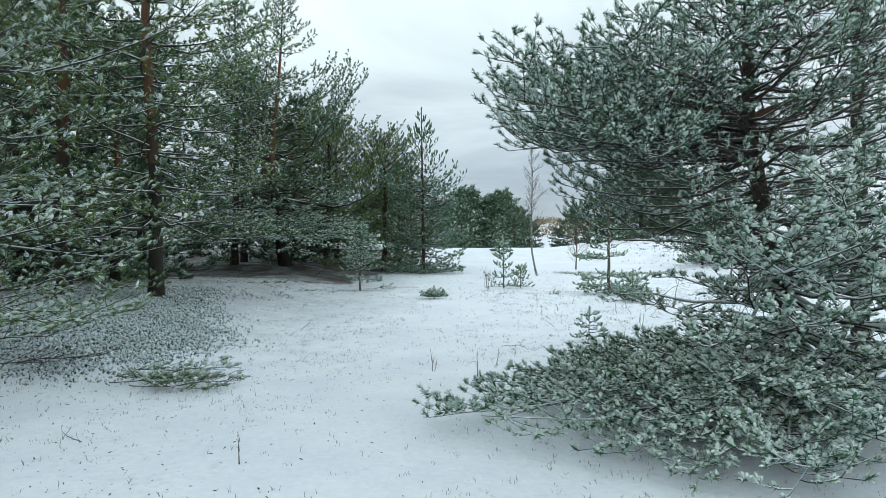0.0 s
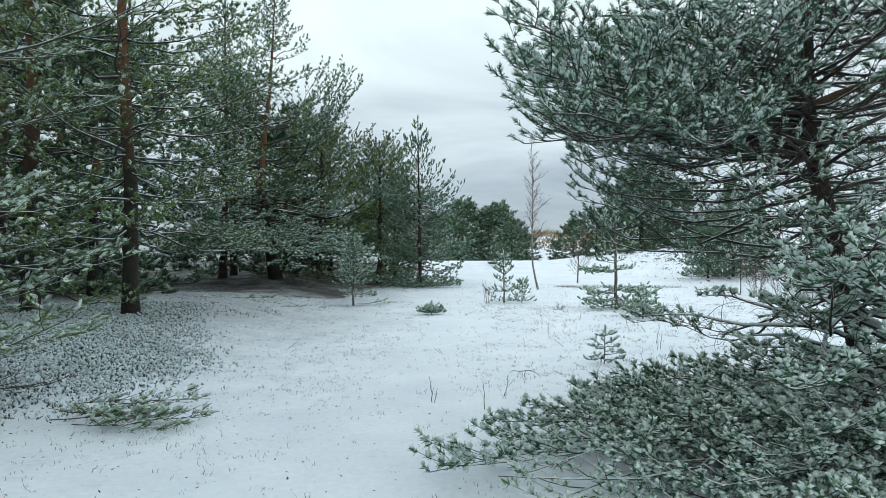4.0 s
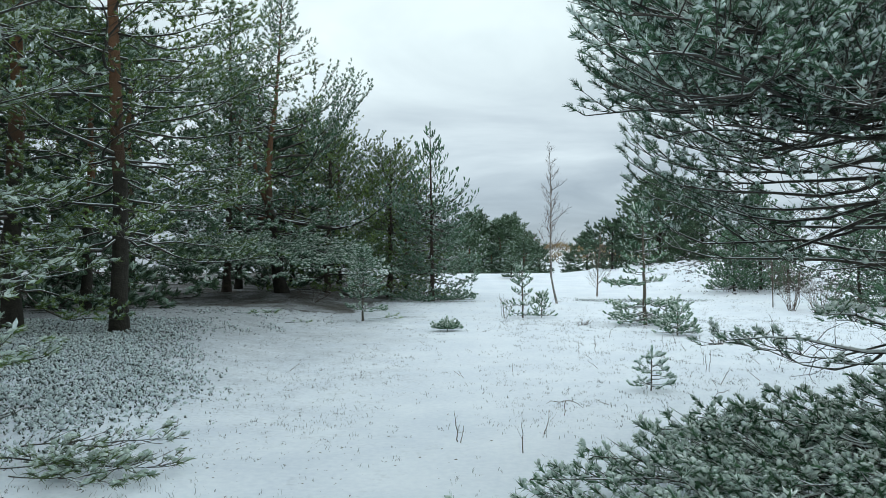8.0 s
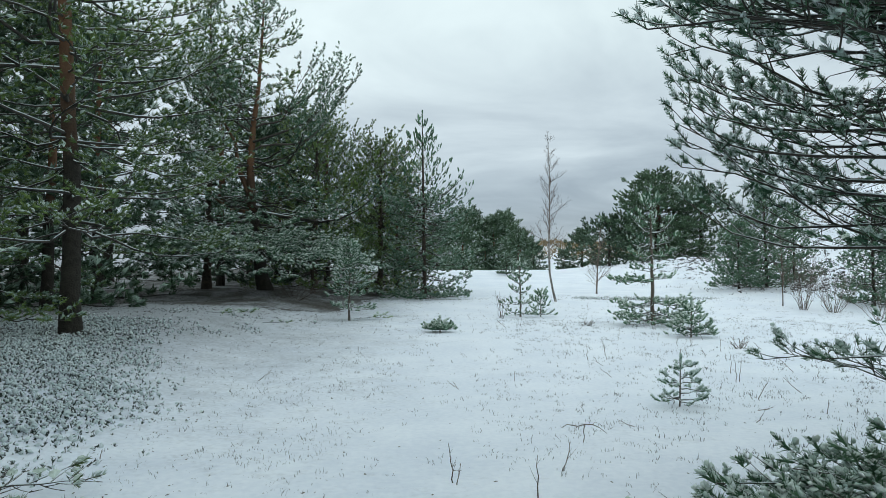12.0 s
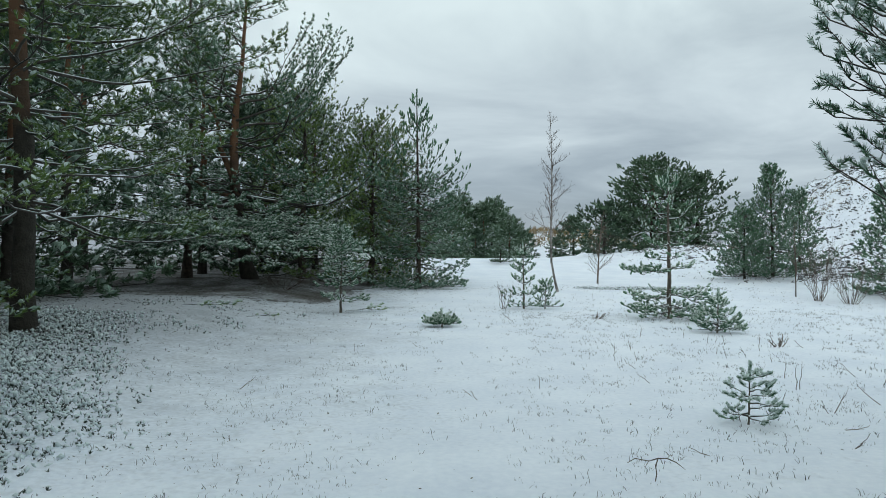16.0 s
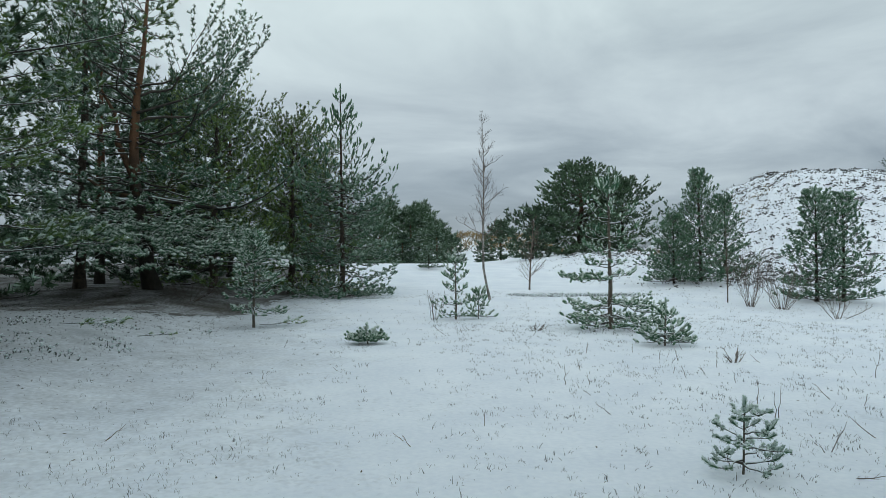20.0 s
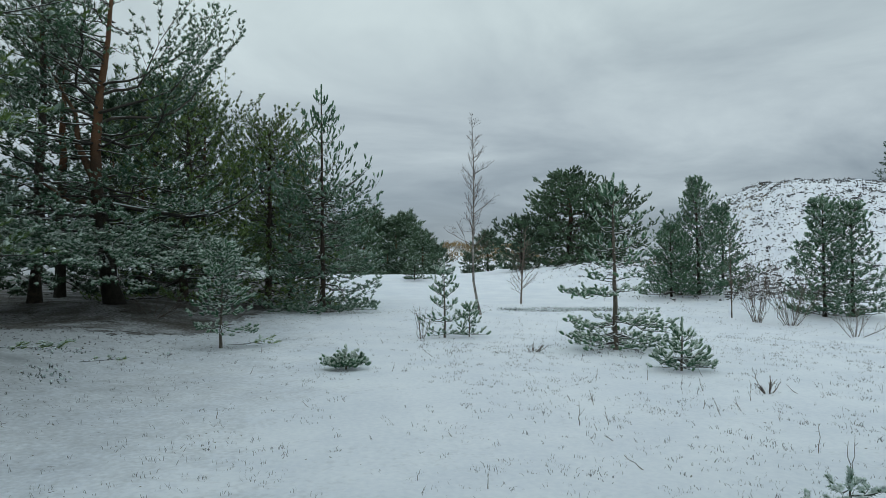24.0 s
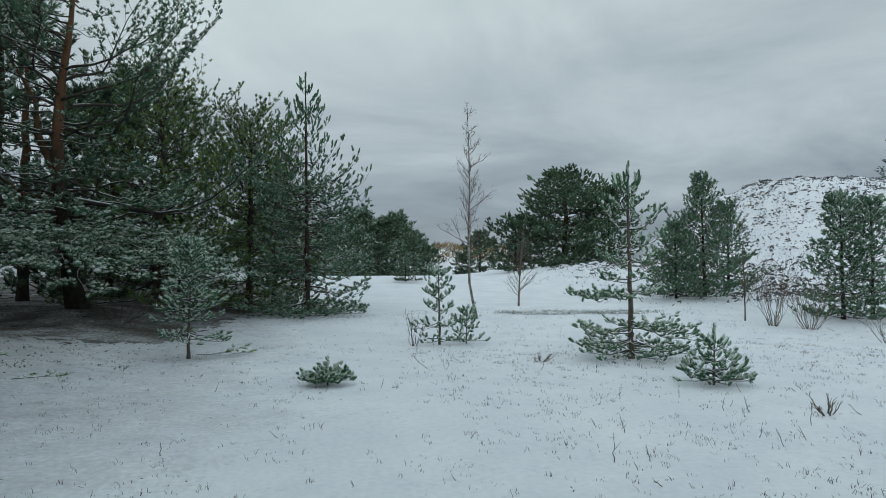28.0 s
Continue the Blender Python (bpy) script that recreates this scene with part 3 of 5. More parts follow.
def r_grows(q):
    """Foliage of the large pine: a low skirt, an upper fan, and bare shaded wood between them on the clearing's side."""
    x, y, z = q[:, 0], q[:, 1], q[:, 2]
    skirt = (z < np.clip(0.16 + 0.28 * x, 0.32, 0.95)) & (x > -0.32 + 0.6 * np.maximum(y - 6.0, 0) + 0.22 * np.maximum(y - 6.0, 0) ** 2) & (y > 5.25 - 0.74 * x) & (y < 8.6)
    front = (y < 5.3) & (x > 1.6 + 0.5 * np.maximum(y - 4.4, 0)) & (z > 0.8)
    fan = (y < 7.8) & (z > np.where(x < 0.75, 2.42, 2.2)) & (x > 0.2 + 0.21 * np.maximum(y - 5.0, 0) + 0.1 * np.maximum(z - 4.2, 0))
    plate = (y >= 7.8) & (z > 1.95) & (x > 1.1)
    lobe = (y > 8.2) & (x > 1.85) & (z > 0.55) & (z < 1.3)
    return skirt | front | fan | plate | lobe | (x > 3.6) | ((x > 2.15) & (y < 6.3) & (z > 0.9))


rng = np.random.default_rng(5)
R_LIMBS = []
# the low skirt: three storeys of branches spread over the clearing's side
for z0, tip_z, n0, a0, a1 in ((0.36, 0.12, 15, 152, 262), (0.52, 0.28, 13, 158, 268), (0.72, 0.52, 10, 172, 270)):
    for k in range(n0):
        a = radians(a0 + (a1 - a0) * (k + 0.7 * rng.random()) / n0)
        dx, dy = math.cos(a), math.sin(a)
        far = min((RX + 0.26) / max(-dx, 0.05), (RY - 5.25 + 0.74 * RX) / max(-dy - 0.74 * dx, 0.05), 3.7)
        far = min(far, (RX - 0.1) / max(-dx, 0.05) if dy > -0.3 else far, 2.0 / max(dy, 0.05)) * (0.86 + 0.14 * rng.random()) * (1.0 if tip_z < 0.5 else 0.82)
        R_LIMBS.append((z0 + 0.1 * rng.random(), np.array((dx * far, dy * far, tip_z - z0 + 0.05 * rng.normal())), -0.03, dict(frost=0.3 if a < 3.6 else 0.5, snow=0.5 if a < 3.6 else 0.95, lean=0.5, bare=0.24, stout=0.75, lod=BACK_ROSETTE if a < 3.5 else ROSETTE)))
# storeys above the skirt on the side of the start
for z0, tip_z, n0, far0, a0 in ((0.7, 0.55, 6, 3.1, 258), (1.0, 0.95, 7, 3.0, 240), (1.25, 1.35, 7, 2.85, 242), (1.5, 1.75, 6, 2.75, 246), (1.8, 2.1, 5, 2.6, 254)):
    for k in range(n0):
        a = radians(a0 + (330 - a0) * (k + 0.8 * rng.random()) / n0)
        far = far0 * (0.82 + 0.26 * rng.random())
        R_LIMBS.append((z0 + 0.2 * rng.random(), np.array((math.cos(a) * far, math.sin(a) * far, tip_z - z0 + 0.1 * rng.normal())), -0.05, dict(frost=0.5, snow=0.85, lean=0.5, bare=0.35, lod=ROSETTE)))
R_LIMBS += [
    # a lobe low at the back, and open shaded wood between
    *[r_limb(1.35, tx, ty, tz, -0.05, bare=0.62, width=0.2, frost=0.25, lift=0.14, stout=0.65, lod=dict(BRUSH, dead=3.0)) for tx, ty, tz in ((2.12, 8.9, 0.86), (2.35, 8.95, 0.9))],
    *[r_limb(z, tx, ty, tz, -0.08, bare=0.8, stout=0.55) for z, tx, ty, tz in ((1.7, 2.2, 7.7, 1.75), (1.9, 2.0, 6.7, 2.2), (2.0, 2.1, 5.9, 2.3))],
    *[r_limb(tz - 0.25, tx, ty, tz, -0.07, bare=0.5, width=0.26, frost=0.28, lift=0.14) for tx, ty, tz in ((1.3, 8.5, 2.62), (1.32, 8.45, 2.3), (1.4, 8.6, 2.08), (1.6, 8.6, 2.5), (1.3, 8.3, 2.45), (1.6, 8.7, 2.2), (1.9, 8.9, 2.35), (1.25, 8.5, 3.1), (1.28, 8.4, 2.95), (1.3, 8.45, 2.78), (1.4, 8.6, 3.0), (1.5, 8.3, 2.65), (1.38, 8.1, 2.8))],
    # stout snow-backed limbs that arch out over the skirt, bare but for their ends
    *[r_limb(z, tx, ty, tz, 0.06, bare=0.72, stout=1.3, width=0.26, frost=0.8, snow=0.8, lod=dict(ROSETTE, dead=13.0, deep=1.9)) for z, tx, ty, tz in (
        (0.75, 1.55, 6.7, 1.02), (0.9, 1.75, 7.4, 1.1), (0.7, 1.9, 6.0, 1.0), (1.0, 2.0, 6.5, 1.35), (0.8, 2.2, 7.9, 0.95), (1.1, 2.3, 5.6, 1.3))],
    # shaded twigs before the trunk
    *[r_limb(z, tx, ty, tz, -0.05, bare=0.4, stout=0.7, frost=0.5, snow=0.6, lod=dict(BRUSH, dead=12.0)) for z, tx, ty, tz in (
        (1.2, 2.3, 5.3, 1.25), (1.4, 2.5, 5.5, 1.6), (1.6, 2.3, 5.7, 1.9), (1.8, 2.6, 5.2, 2.0), (1.9, 2.2, 6.0, 2.15), (1.3, 2.9, 5.2, 1.5), (1.7, 3.2, 5.1, 1.9), (2.1, 2.4, 5.6, 2.5), (2.2, 3.0, 5.3, 2.6), (1.5, 2.2, 5.9, 1.6))],
    # the upper fan
    *[r_limb(2.75 + 0.6 * (tz - 2.8), tx, ty, tz, 0.02) for tx, ty, tz in (
        (0.25, 5.05, 2.8), (0.27, 5.1, 3.1), (0.4, 5.0, 2.66), (0.36, 5.3, 2.62), (0.26, 5.95, 3.12), (0.36, 5.6, 2.72), (0.85, 7.3, 3.75), (0.85, 5.4, 2.85), (1.15, 7.9, 3.1), (0.95, 6.5, 2.42), (0.58, 6.6, 3.35), (1.4, 5.0, 3.1), (2.1, 4.8, 3.2), (1.6, 8.1, 3.2), (2.8, 4.6, 3.3),
        (0.5, 5.9, 2.6), (0.65, 5.7, 3.0), (0.95, 6.3, 3.3), (0.9, 6.9, 2.85), (1.2, 5.6, 2.6), (1.3, 6.9, 3.5), (0.6, 6.3, 3.0), (1.0, 5.9, 3.45), (1.5, 6.2, 3.7), (0.5, 5.5, 2.9), (0.8, 5.2, 2.6), (1.0, 7.2, 3.2), (1.1, 6.0, 2.4), (1.6, 5.2, 2.55))],
    *[(z, np.array((tx - RX, ty - RY, tz - z)), 0.0, dict(bare=0.5)) for z, tx, ty, tz in ((2.5, 3.4, 4.9, 3.4), (2.7, 4.0, 5.1, 3.6), (3.0, 3.7, 5.6, 4.0), (2.8, 4.7, 5.6, 3.8), (3.0, 2.6, 5.3, 3.9), (2.4, 4.6, 5.0, 2.9), (3.2, 2.2, 5.9, 4.1))],
    *[r_limb(2.7 + 0.5 * (tz - 2.7), tx, ty, tz, 0.02) for tx, ty, tz in ((0.45 + 1.2 * rng.random(), 4.9 + 1.7 * rng.random(), 2.35 + 0.95 * rng.random()) for k in range(18))],
    # the two stout limbs with orange bark
    r_limb(2.95, 1.2, 6.0, 2.95, 0.0, bare=0.6, stout=2.3, bark=BARK_ORANGE), r_limb(2.95, 4.8, 6.2, 3.75, 0.0, bare=0.5, stout=2.6, bark=BARK_ORANGE),
    r_limb(2.6, 5.9, 7.9, 4.1, 0.0), r_limb(2.2, 5.8, 6.4, 2.7, 0.0),
]
for z0 in np.arange(3.3, 8.6, 0.38):
    f0 = (z0 - 3.3) / 5.3
    for k in range(5):
        a0 = rng.random() * 6.283
        l0 = (1.9 - 1.4 * f0) * (0.8 + 0.4 * rng.random()) * (0.62 if math.cos(a0) < 0 else 1.3)
        R_LIMBS.append((z0, np.array((math.cos(a0) * l0, math.sin(a0) * l0, l0 * (0.25 + 0.5 * f0)))))
for k in range(30):
    a0 = radians(185 + 125 * rng.random())
    z0, l0 = 1.7 + 2.7 * rng.random(), 0.9 + 0.9 * rng.random()
    R_LIMBS.append((z0, np.array((math.cos(a0) * l0, math.sin(a0) * l0, l0 * (0.02 + 0.3 * rng.random()))), -0.04, dict(bare=0.35 if z0 > 2.9 else 0.85, stout=0.6, width=0.4 if z0 > 2.9 else 0.2, frost=0.45, lod=dict(BRUSH, dead=14.0 if z0 > 2.9 else 24.0))))
for k in range(26):
    a0 = radians(-75 + 130 * rng.random())
    z0, l0 = 1.3 + 3.4 * rng.random(), 1.3 + 1.4 * rng.random()
    R_LIMBS.append((z0, np.array((math.cos(a0) * l0, math.sin(a0) * l0, l0 * (0.05 + 0.3 * rng.random()))), -0.05, dict(bare=0.45, stout=0.7, width=0.4, frost=0.4, lod=dict(BRUSH, dead=18.0, gap3=0.11, count=28, flakes=1))))
for k in range(12):
    a0 = radians(-40 + 150 * rng.random())
    l0 = 1.6 + 1.1 * rng.random()
    R_LIMBS.append((0.6 + 2.2 * rng.random(), np.array((math.cos(a0) * l0, math.sin(a0) * l0, 0.1 + 0.3 * rng.random())), -0.03, dict(lod=MIDDLE)))
pine(11, RX, RY, "large pine with snow-laden drooping branches beside the path", [(0.62, 0, -0.1), (0.5, 0, 0.7), (0.2, 0.0, 2.0), (0.02, 0.0, 2.95), (0.1, 0.1, 5), (0.2, 0.1, 9)], [0.10, 0.09, 0.08, 0.07, 0.04, 0.012],
     R_LIMBS, BRUSH, frost=0.4, snow=0.5, bark_mat=BARK_DARK, green=NEEDLE_BLUE, width=0.3, bare=0.3, lean=0.35, lift=0.05, high=5.2, grows=r_grows, thick=0.0066, frost_mat=FROST_THICK, aim=True)

# ---- pines at the left edge of the clearing ----
EDGE = "pines along the clearing"


def cone(a, b, p=1.0):
    return lambda f: a + (b - a) * f ** p


def dome(w, foot=0.75):
    return lambda f: w * (foot + (1 - foot) * math.sin(math.pi * min(f * 1.25, 1))) * (1.0 if f < 0.55 else max(0.18, 1 - 1.7 * (f - 0.55)))


def round_top(w):
    return lambda f: w * math.sqrt(max(0.12, 1 - max(0.0, (f - 0.35) / 0.68) ** 2))


rng = np.random.default_rng(7)
LX, LY = -7.3, 8.1
L0 = [(z, np.array((tx - LX, ty - LY, tz - z))) for z, tx, ty, tz in (
    (1.8, -3.55, 6.45, 1.85), (1.4, -3.9, 7.4, 1.2), (1.2, -3.4, 7.0, 0.95), (1.9, -3.7, 8.4, 1.55), (2.4, -4.0, 6.0, 2.5), (1.0, -3.9, 8.3, 0.7),
    (3.6, -3.1, 8.4, 4.7), (3.0, -3.9, 8.8, 3.4), (0.8, -4.6, 7.6, 0.45), (2.8, -4.4, 7.0, 3.1), (2.2, -4.2, 9.2, 2.3), (3.4, -4.3, 6.6, 4.0))]
# Unseen upper limbs, added as a canopy to darken the ground below.
L0 += [(5.0 + 0.28 * k, np.array((math.cos(radians(a)) * 4.2, math.sin(radians(a)) * 4.2, 1.5))) for k, a in enumerate((-60, -25, 12, 48, -45, -5, 30, 65))]
L0 += [w for w in whorls(rng, 9.0, 0.9, dome(2.9), 0.7, 4) if not (abs(math.atan2(w[1][1], w[1][0])) < 0.7 and w[0] < 3.6)]
pine(10, 6.1, 9.6, "pine standing close behind the large one", [(0, 0, -0.1), (0, 0.1, 4), (0, 0, 8.5)], [0.13, 0.09, 0.015],
     whorls(rng, 8.4, 0.6, dome(2.1, 0.85), 0.6, 5), MIDDLE, group=EDGE, frost=0.2, snow=0.2, bark_mat=BARK_DARK, green=NEEDLE_BLUE)
pine(12, LX, LY, "pine with frosted low branches at the clearing's edge", [(0, 0, -0.1), (0.1, 0, 4), (0, 0, 9)], [0.16, 0.11, 0.015], L0, dict(FINE, gap=0.18, gap3=0.11, count=26, size=0.058, width=0.0095), group=EDGE, frost=0.65, snow=0.4, high=4.6)

WIDE = dome(3.5, 0.8)
pine(13, -6.6, 15.2, "tall pine with a reddish upper trunk and long branches", [(0, 0, -0.1), (-0.1, 0, 3.5), (-0.25, 0, 6), (-0.2, 0, 11)], [0.16, 0.13, 0.10, 0.015],
     whorls(rng, 11, 1.9, WIDE, 0.5, 5, rise=(-5, 45)) + [(3.9, np.array((3.3, -0.6, 1.1))), (2.6, np.array((2.9, -0.4, 0.1))), (3.3, np.array((2.6, 0.8, 0.2)))]
     # long limbs above the view, added to keep skylight off the left snow
     + [(6.8 + 0.25 * k, np.array((math.cos(radians(a)) * 4.6, math.sin(radians(a)) * 4.6, 1.9))) for k, a in enumerate((-80, -45, -10, 25, -62, -28, 8, 45))],
     MIDDLE, group=EDGE, frost=0.22, snow=0.25, bare=0.3, high=6.5)
pine(14, -9.0, 15.6, "tall pine with dark bark among its neighbours", [(0, 0, -0.1), (-0.1, 0.1, 5), (0, 0, 11)], [0.19, 0.14, 0.015], whorls(rng, 11, 0.9, dome(3.2, 0.8), 0.6, 5), dict(COARSE, count=14, width=0.02), group=EDGE, frost=0.4, snow=0.2)
L2 = [w for w in whorls(rng, 5.2, 1.5, dome(3.1, 0.9), 0.7, 4, rise=(-8, 10))] + [w for w in whorls(rng, 11.5, 6.4, cone(2.2, 0.5), 0.42, 6, rise=(12, 55)) if w[1][0] < 0.6 or w[0] > 9.0] + [
    # foliage on the far side from the clearing
    *[(4.6 + 0.42 * k, np.array((math.cos(radians(a)) * 2.7, math.sin(radians(a)) * 2.7, 0.6 + 0.1 * k)), -0.05, dict(bare=0.3, lift=0.12, lean=0.6, width=0.5, frost=0.35)) for k, a in enumerate((200, 235, 175, 215, 250, 190, 225, 205, 240))],
    # the long rising limbs that carry a plate of foliage over the clearing
    *[(z, np.array(w), -0.10, dict(bare=0.38, stout=1.3, lift=0.2, width=0.5, lean=0.5, lod=dict(COARSE, gap=0.15, gap3=0.085))) for z, w in ((5.5, (3.7, -0.8, 2.9)), (4.8, (3.6, -1.4, 2.6)), (6.3, (3.2, -0.2, 2.4)), (5.1, (4.0, 0.2, 3.0)), (6.0, (2.8, -1.5, 2.3)))],
    *[(z, np.array(w), -0.05, dict(bare=0.5, stout=1.3, lift=0.12, lean=0.6)) for z, w in ((4.6, (2.6, -1.6, 0.9)), (4.9, (2.2, 1.2, 1.2)), (5.3, (-2.8, -1.2, 1.6)), (5.8, (-2.6, -0.6, 2.4)), (6.0, (-2.0, -1.8, 2.2)), (6.6, (-2.9, -1.0, 1.9)), (7.2, (-2.4, -1.6, 1.8)), (6.4, (-1.2, -2.6, 2.0)), (7.0, (-0.4, -2.5, 2.2)), (4.6, (-3.0, -1.6, 0.9)), (5.6, (0.4, -2.6, 1.6)))],
    (3.2, np.array((5.2, -2.0, 0.5)), -0.09, dict(bare=0.62, stout=1.9, lift=0.22)),
    # the second stem beside the main one, and snow-backed limbs below it
    (3.4, np.array((-1.4, -0.5, 4.4)), 0.03, dict(bare=0.7, stout=3.0, bark=BARK_ORANGE)),
    (2.9, np.array((-2.8, -1.2, 1.3)), -0.04, dict(bare=0.6, stout=2.2, bark=BARK_ORANGE)), (2.5, np.array((-3.2, -1.5, 0.4)), -0.04, dict(bare=0.55, stout=1.8)),
    # low plates, frosted, hanging to the snow
    *[(1.75 + 0.35 * rng.random(), np.array((math.cos(radians(a)) * l0, math.sin(radians(a)) * l0, -0.35 - 0.45 * rng.random())), 0.05, dict(frost=0.8, bare=0.34, lean=0.2, width=0.55)) for a, l0 in zip(range(186, 366, 11), (3.3, 2.6, 3.6, 3.0) * 5)],
    *[(1.3 + 1.2 * rng.random(), np.array((math.cos(radians(a)) * 3.6, math.sin(radians(a)) * 3.6, -0.5 - 0.5 * rng.random())), 0.1, dict(frost=0.9, lean=0.15)) for a in range(175, 385, 15)],
    *[(2.4 + 1.2 * rng.random(), np.array((math.cos(radians(a)) * 3.4, math.sin(radians(a)) * 3.4, -0.3)), 0.06, dict(frost=0.4)) for a in range(180, 380, 20)],
    *[(1.7 + 0.5 * rng.random(), np.array((math.cos(radians(a)) * 4.4, math.sin(radians(a)) * 4.4, -0.75 - 0.4 * rng.random())), 0.08, dict(frost=0.9, bare=0.3, lean=0.15)) for a in range(178, 372, 14)]]
pine(15, -6.67, 28.1, "big old pine with orange bark and spreading limbs", [(0, 0, -0.1), (-0.45, 0, 2.5), (-0.65, 0, 4.2), (-0.55, 0, 6.0), (-0.3, 0, 8), (-0.15, 0, 11.5)], [0.26, 0.19, 0.15, 0.105, 0.065, 0.015],
     L2, dict(COARSE, gap=0.18, gap3=0.105), group=EDGE, frost=0.14, snow=0.1, bare=0.42, thick=0.0105, width=0.5, lean=0.45, green=NEEDLE_BLUE, frost_mat=FROST)
pine(16, -9.1, 28.8, "tall pine with a pointed crown", [(0, 0, -0.1), (0.1, 0, 6), (0, 0, 11.6)], [0.17, 0.10, 0.015], whorls(rng, 11.5, 2.0, cone(3.0, 0.5), 0.6, 5, rise=(0, 55)), COARSE, group=EDGE, frost=0.4, snow=0.15, bark_mat=BARK_DARK, green=NEEDLE_BLUE)
pine(17, -5.5, 31.0, "dense rounded pine behind the old pine", [(0, 0, -0.1), (0.15, 0, 4), (0.1, 0, 6.9)], [0.15, 0.1, 0.02], whorls(rng, 6.8, 0.3, round_top(2.6), 0.4, 6, rise=(0, 50)), COARSE, group=EDGE, frost=0.12, snow=0.05, lean=0.6, bark_mat=BARK_DARK)
pine(18, -2.9, 32.6, "dense rounded pine behind the old pine", [(0, 0, -0.1), (0, 0, 3), (0, 0, 6.4)], [0.14, 0.1, 0.02], whorls(rng, 6.3, 0.2, round_top(2.4), 0.34, 7, rise=(0, 50)), COARSE, group=EDGE, frost=0.12, snow=0.05, lean=0.6, bark_mat=BARK_DARK)
S_LIMBS = [(z, w, -0.08, dict(frost=0.5, lean=0.35)) for z, w in whorls(rng, 4.2, 0.2, lambda f: 2.0 - 0.5 * f, 0.34, 8, rise=(-6, 18))]
S_LIMBS += [(z, w, -0.12, dict(width=0.3, bare=0.3, lift=0.3, lean=1.3, stout=0.7, frost=0.1, lod=CANDLE)) for z, w in whorls(rng, 5.2, 3.6, cone(1.75, 1.35), 0.42, 6, rise=(14, 26))]
S_LIMBS += [(z, w, -0.12, dict(width=0.3, bare=0.25, lift=0.3, lean=1.3, stout=0.7, frost=0.1, lod=CANDLE)) for z, w in whorls(rng, 6.6, 5.2, cone(1.05, 0.5), 0.4, 5, rise=(26, 46))]
S_LIMBS += [(z, w, -0.12, dict(width=0.12, bare=0.1, lift=0.35, lean=1.4, stout=0.6, frost=0.1, lod=CANDLE)) for z, w in whorls(rng, 7.3, 6.6, cone(0.42, 0.26), 0.3, 3, rise=(35, 58))]
pine(19, -0.9, 30.5, "slender pointed pine with upright candle-like shoots", [(0, 0, -0.1), (-0.05, 0, 4), (-0.1, 0, 7.5)], [0.10, 0.05, 0.016],
     S_LIMBS, dict(COARSE, gap=0.2), group=EDGE, bark_mat=BARK_DARK, green=NEEDLE_BLUE, frost=0.3, snow=0.15, lift=0.2, lean=0.4, leader=0.5, width=0.4)

# ---- young pines in the clearing ----
YOUNG = "young pines in the clearing"
pine(21, -2.83, 22.5, "young pine with frosted shoots and a thin stem", [(0, 0, -0.05), (0.02, 0, 2.2)], [0.035, 0.008], whorls(rng, 2.1, 0.5, cone(0.66, 0.12), 0.2, 7, rise=(-4, 42)), dict(FAT, gap=0.15, gap3=0.095, count=24, size=0.05, width=0.016), "young_pine", YOUNG, 0.9, 0.6, BARK_YOUNG, NEEDLE_BLUE, leader=0.3)
pine(22, 2.23, 24.2, "young pine with frosted shoots", [(0, 0, -0.05), (-0.03, 0, 1.82)], [0.03, 0.008], whorls(rng, 1.72, 0.12, cone(0.56, 0.2), 0.27, 6, rise=(0, 50)), dict(FAT, gap=0.16, gap3=0.12, count=30, size=0.05, width=0.018, least=2), "young_pine", YOUNG, 0.9, 0.6, BARK_YOUNG, NEEDLE_BLUE, leader=0.25, lean=0.6)
pine(23, 2.84, 24.2, "small frosted pine seedling beside a young pine", [(0, 0, -0.05), (0.02, 0, 0.72)], [0.018, 0.006], whorls(rng, 0.68, 0.08, cone(0.4, 0.15), 0.15, 5, rise=(0, 50)), dict(FAT, width=0.016, count=30, least=2), "pine_sapling", YOUNG, 0.8, 0.5, BARK_YOUNG, NEEDLE_BLUE, leader=0.18, lean=0.6)
# the spreading young pine: (height, lengths, directions in degrees, rise in degrees)
M_LIMBS = []
for z, r, ways, el in ((0.12, 1.0, range(0, 360, 36), -2), (0.32, 1.0, range(14, 374, 36), -4), (0.55, 0.92, range(130, 240, 22), -4), (0.66, 1.12, range(-50, 50, 18), -5), (0.62, 0.7, (70, 95, 255, 285), 0),
                       (1.2, 1.02, range(145, 236, 15), -3), (1.22, 0.5, (20, 70, 110, 300, 335), 2), (1.42, 0.6, (150, 190, 250), 6),
                       (1.8, 0.66, range(10, 370, 52), 6), (2.1, 0.62, range(35, 395, 60), 14), (2.45, 0.66, range(0, 360, 62), 30), (2.66, 0.4, (40, 150, 260), 40)):
    for a in ways:
        a, e, l0 = radians(a + 7 * rng.normal()), radians(el + 4 * rng.normal()), r * (0.85 + 0.25 * rng.random())
        M_LIMBS.append((z + 0.03 * rng.normal(), np.array((math.cos(a) * math.cos(e) * l0, math.sin(a) * math.cos(e) * l0, math.sin(e) * l0)), -0.08 if z > 1.6 else -0.02, dict(bare=0.45 if z > 1.6 else 0.35, lift=0.25 if z > 1.6 else 0.08, lean=0.9 if z > 1.6 else 0.35, frost=0.35 if z > 1.6 else 0.7)))
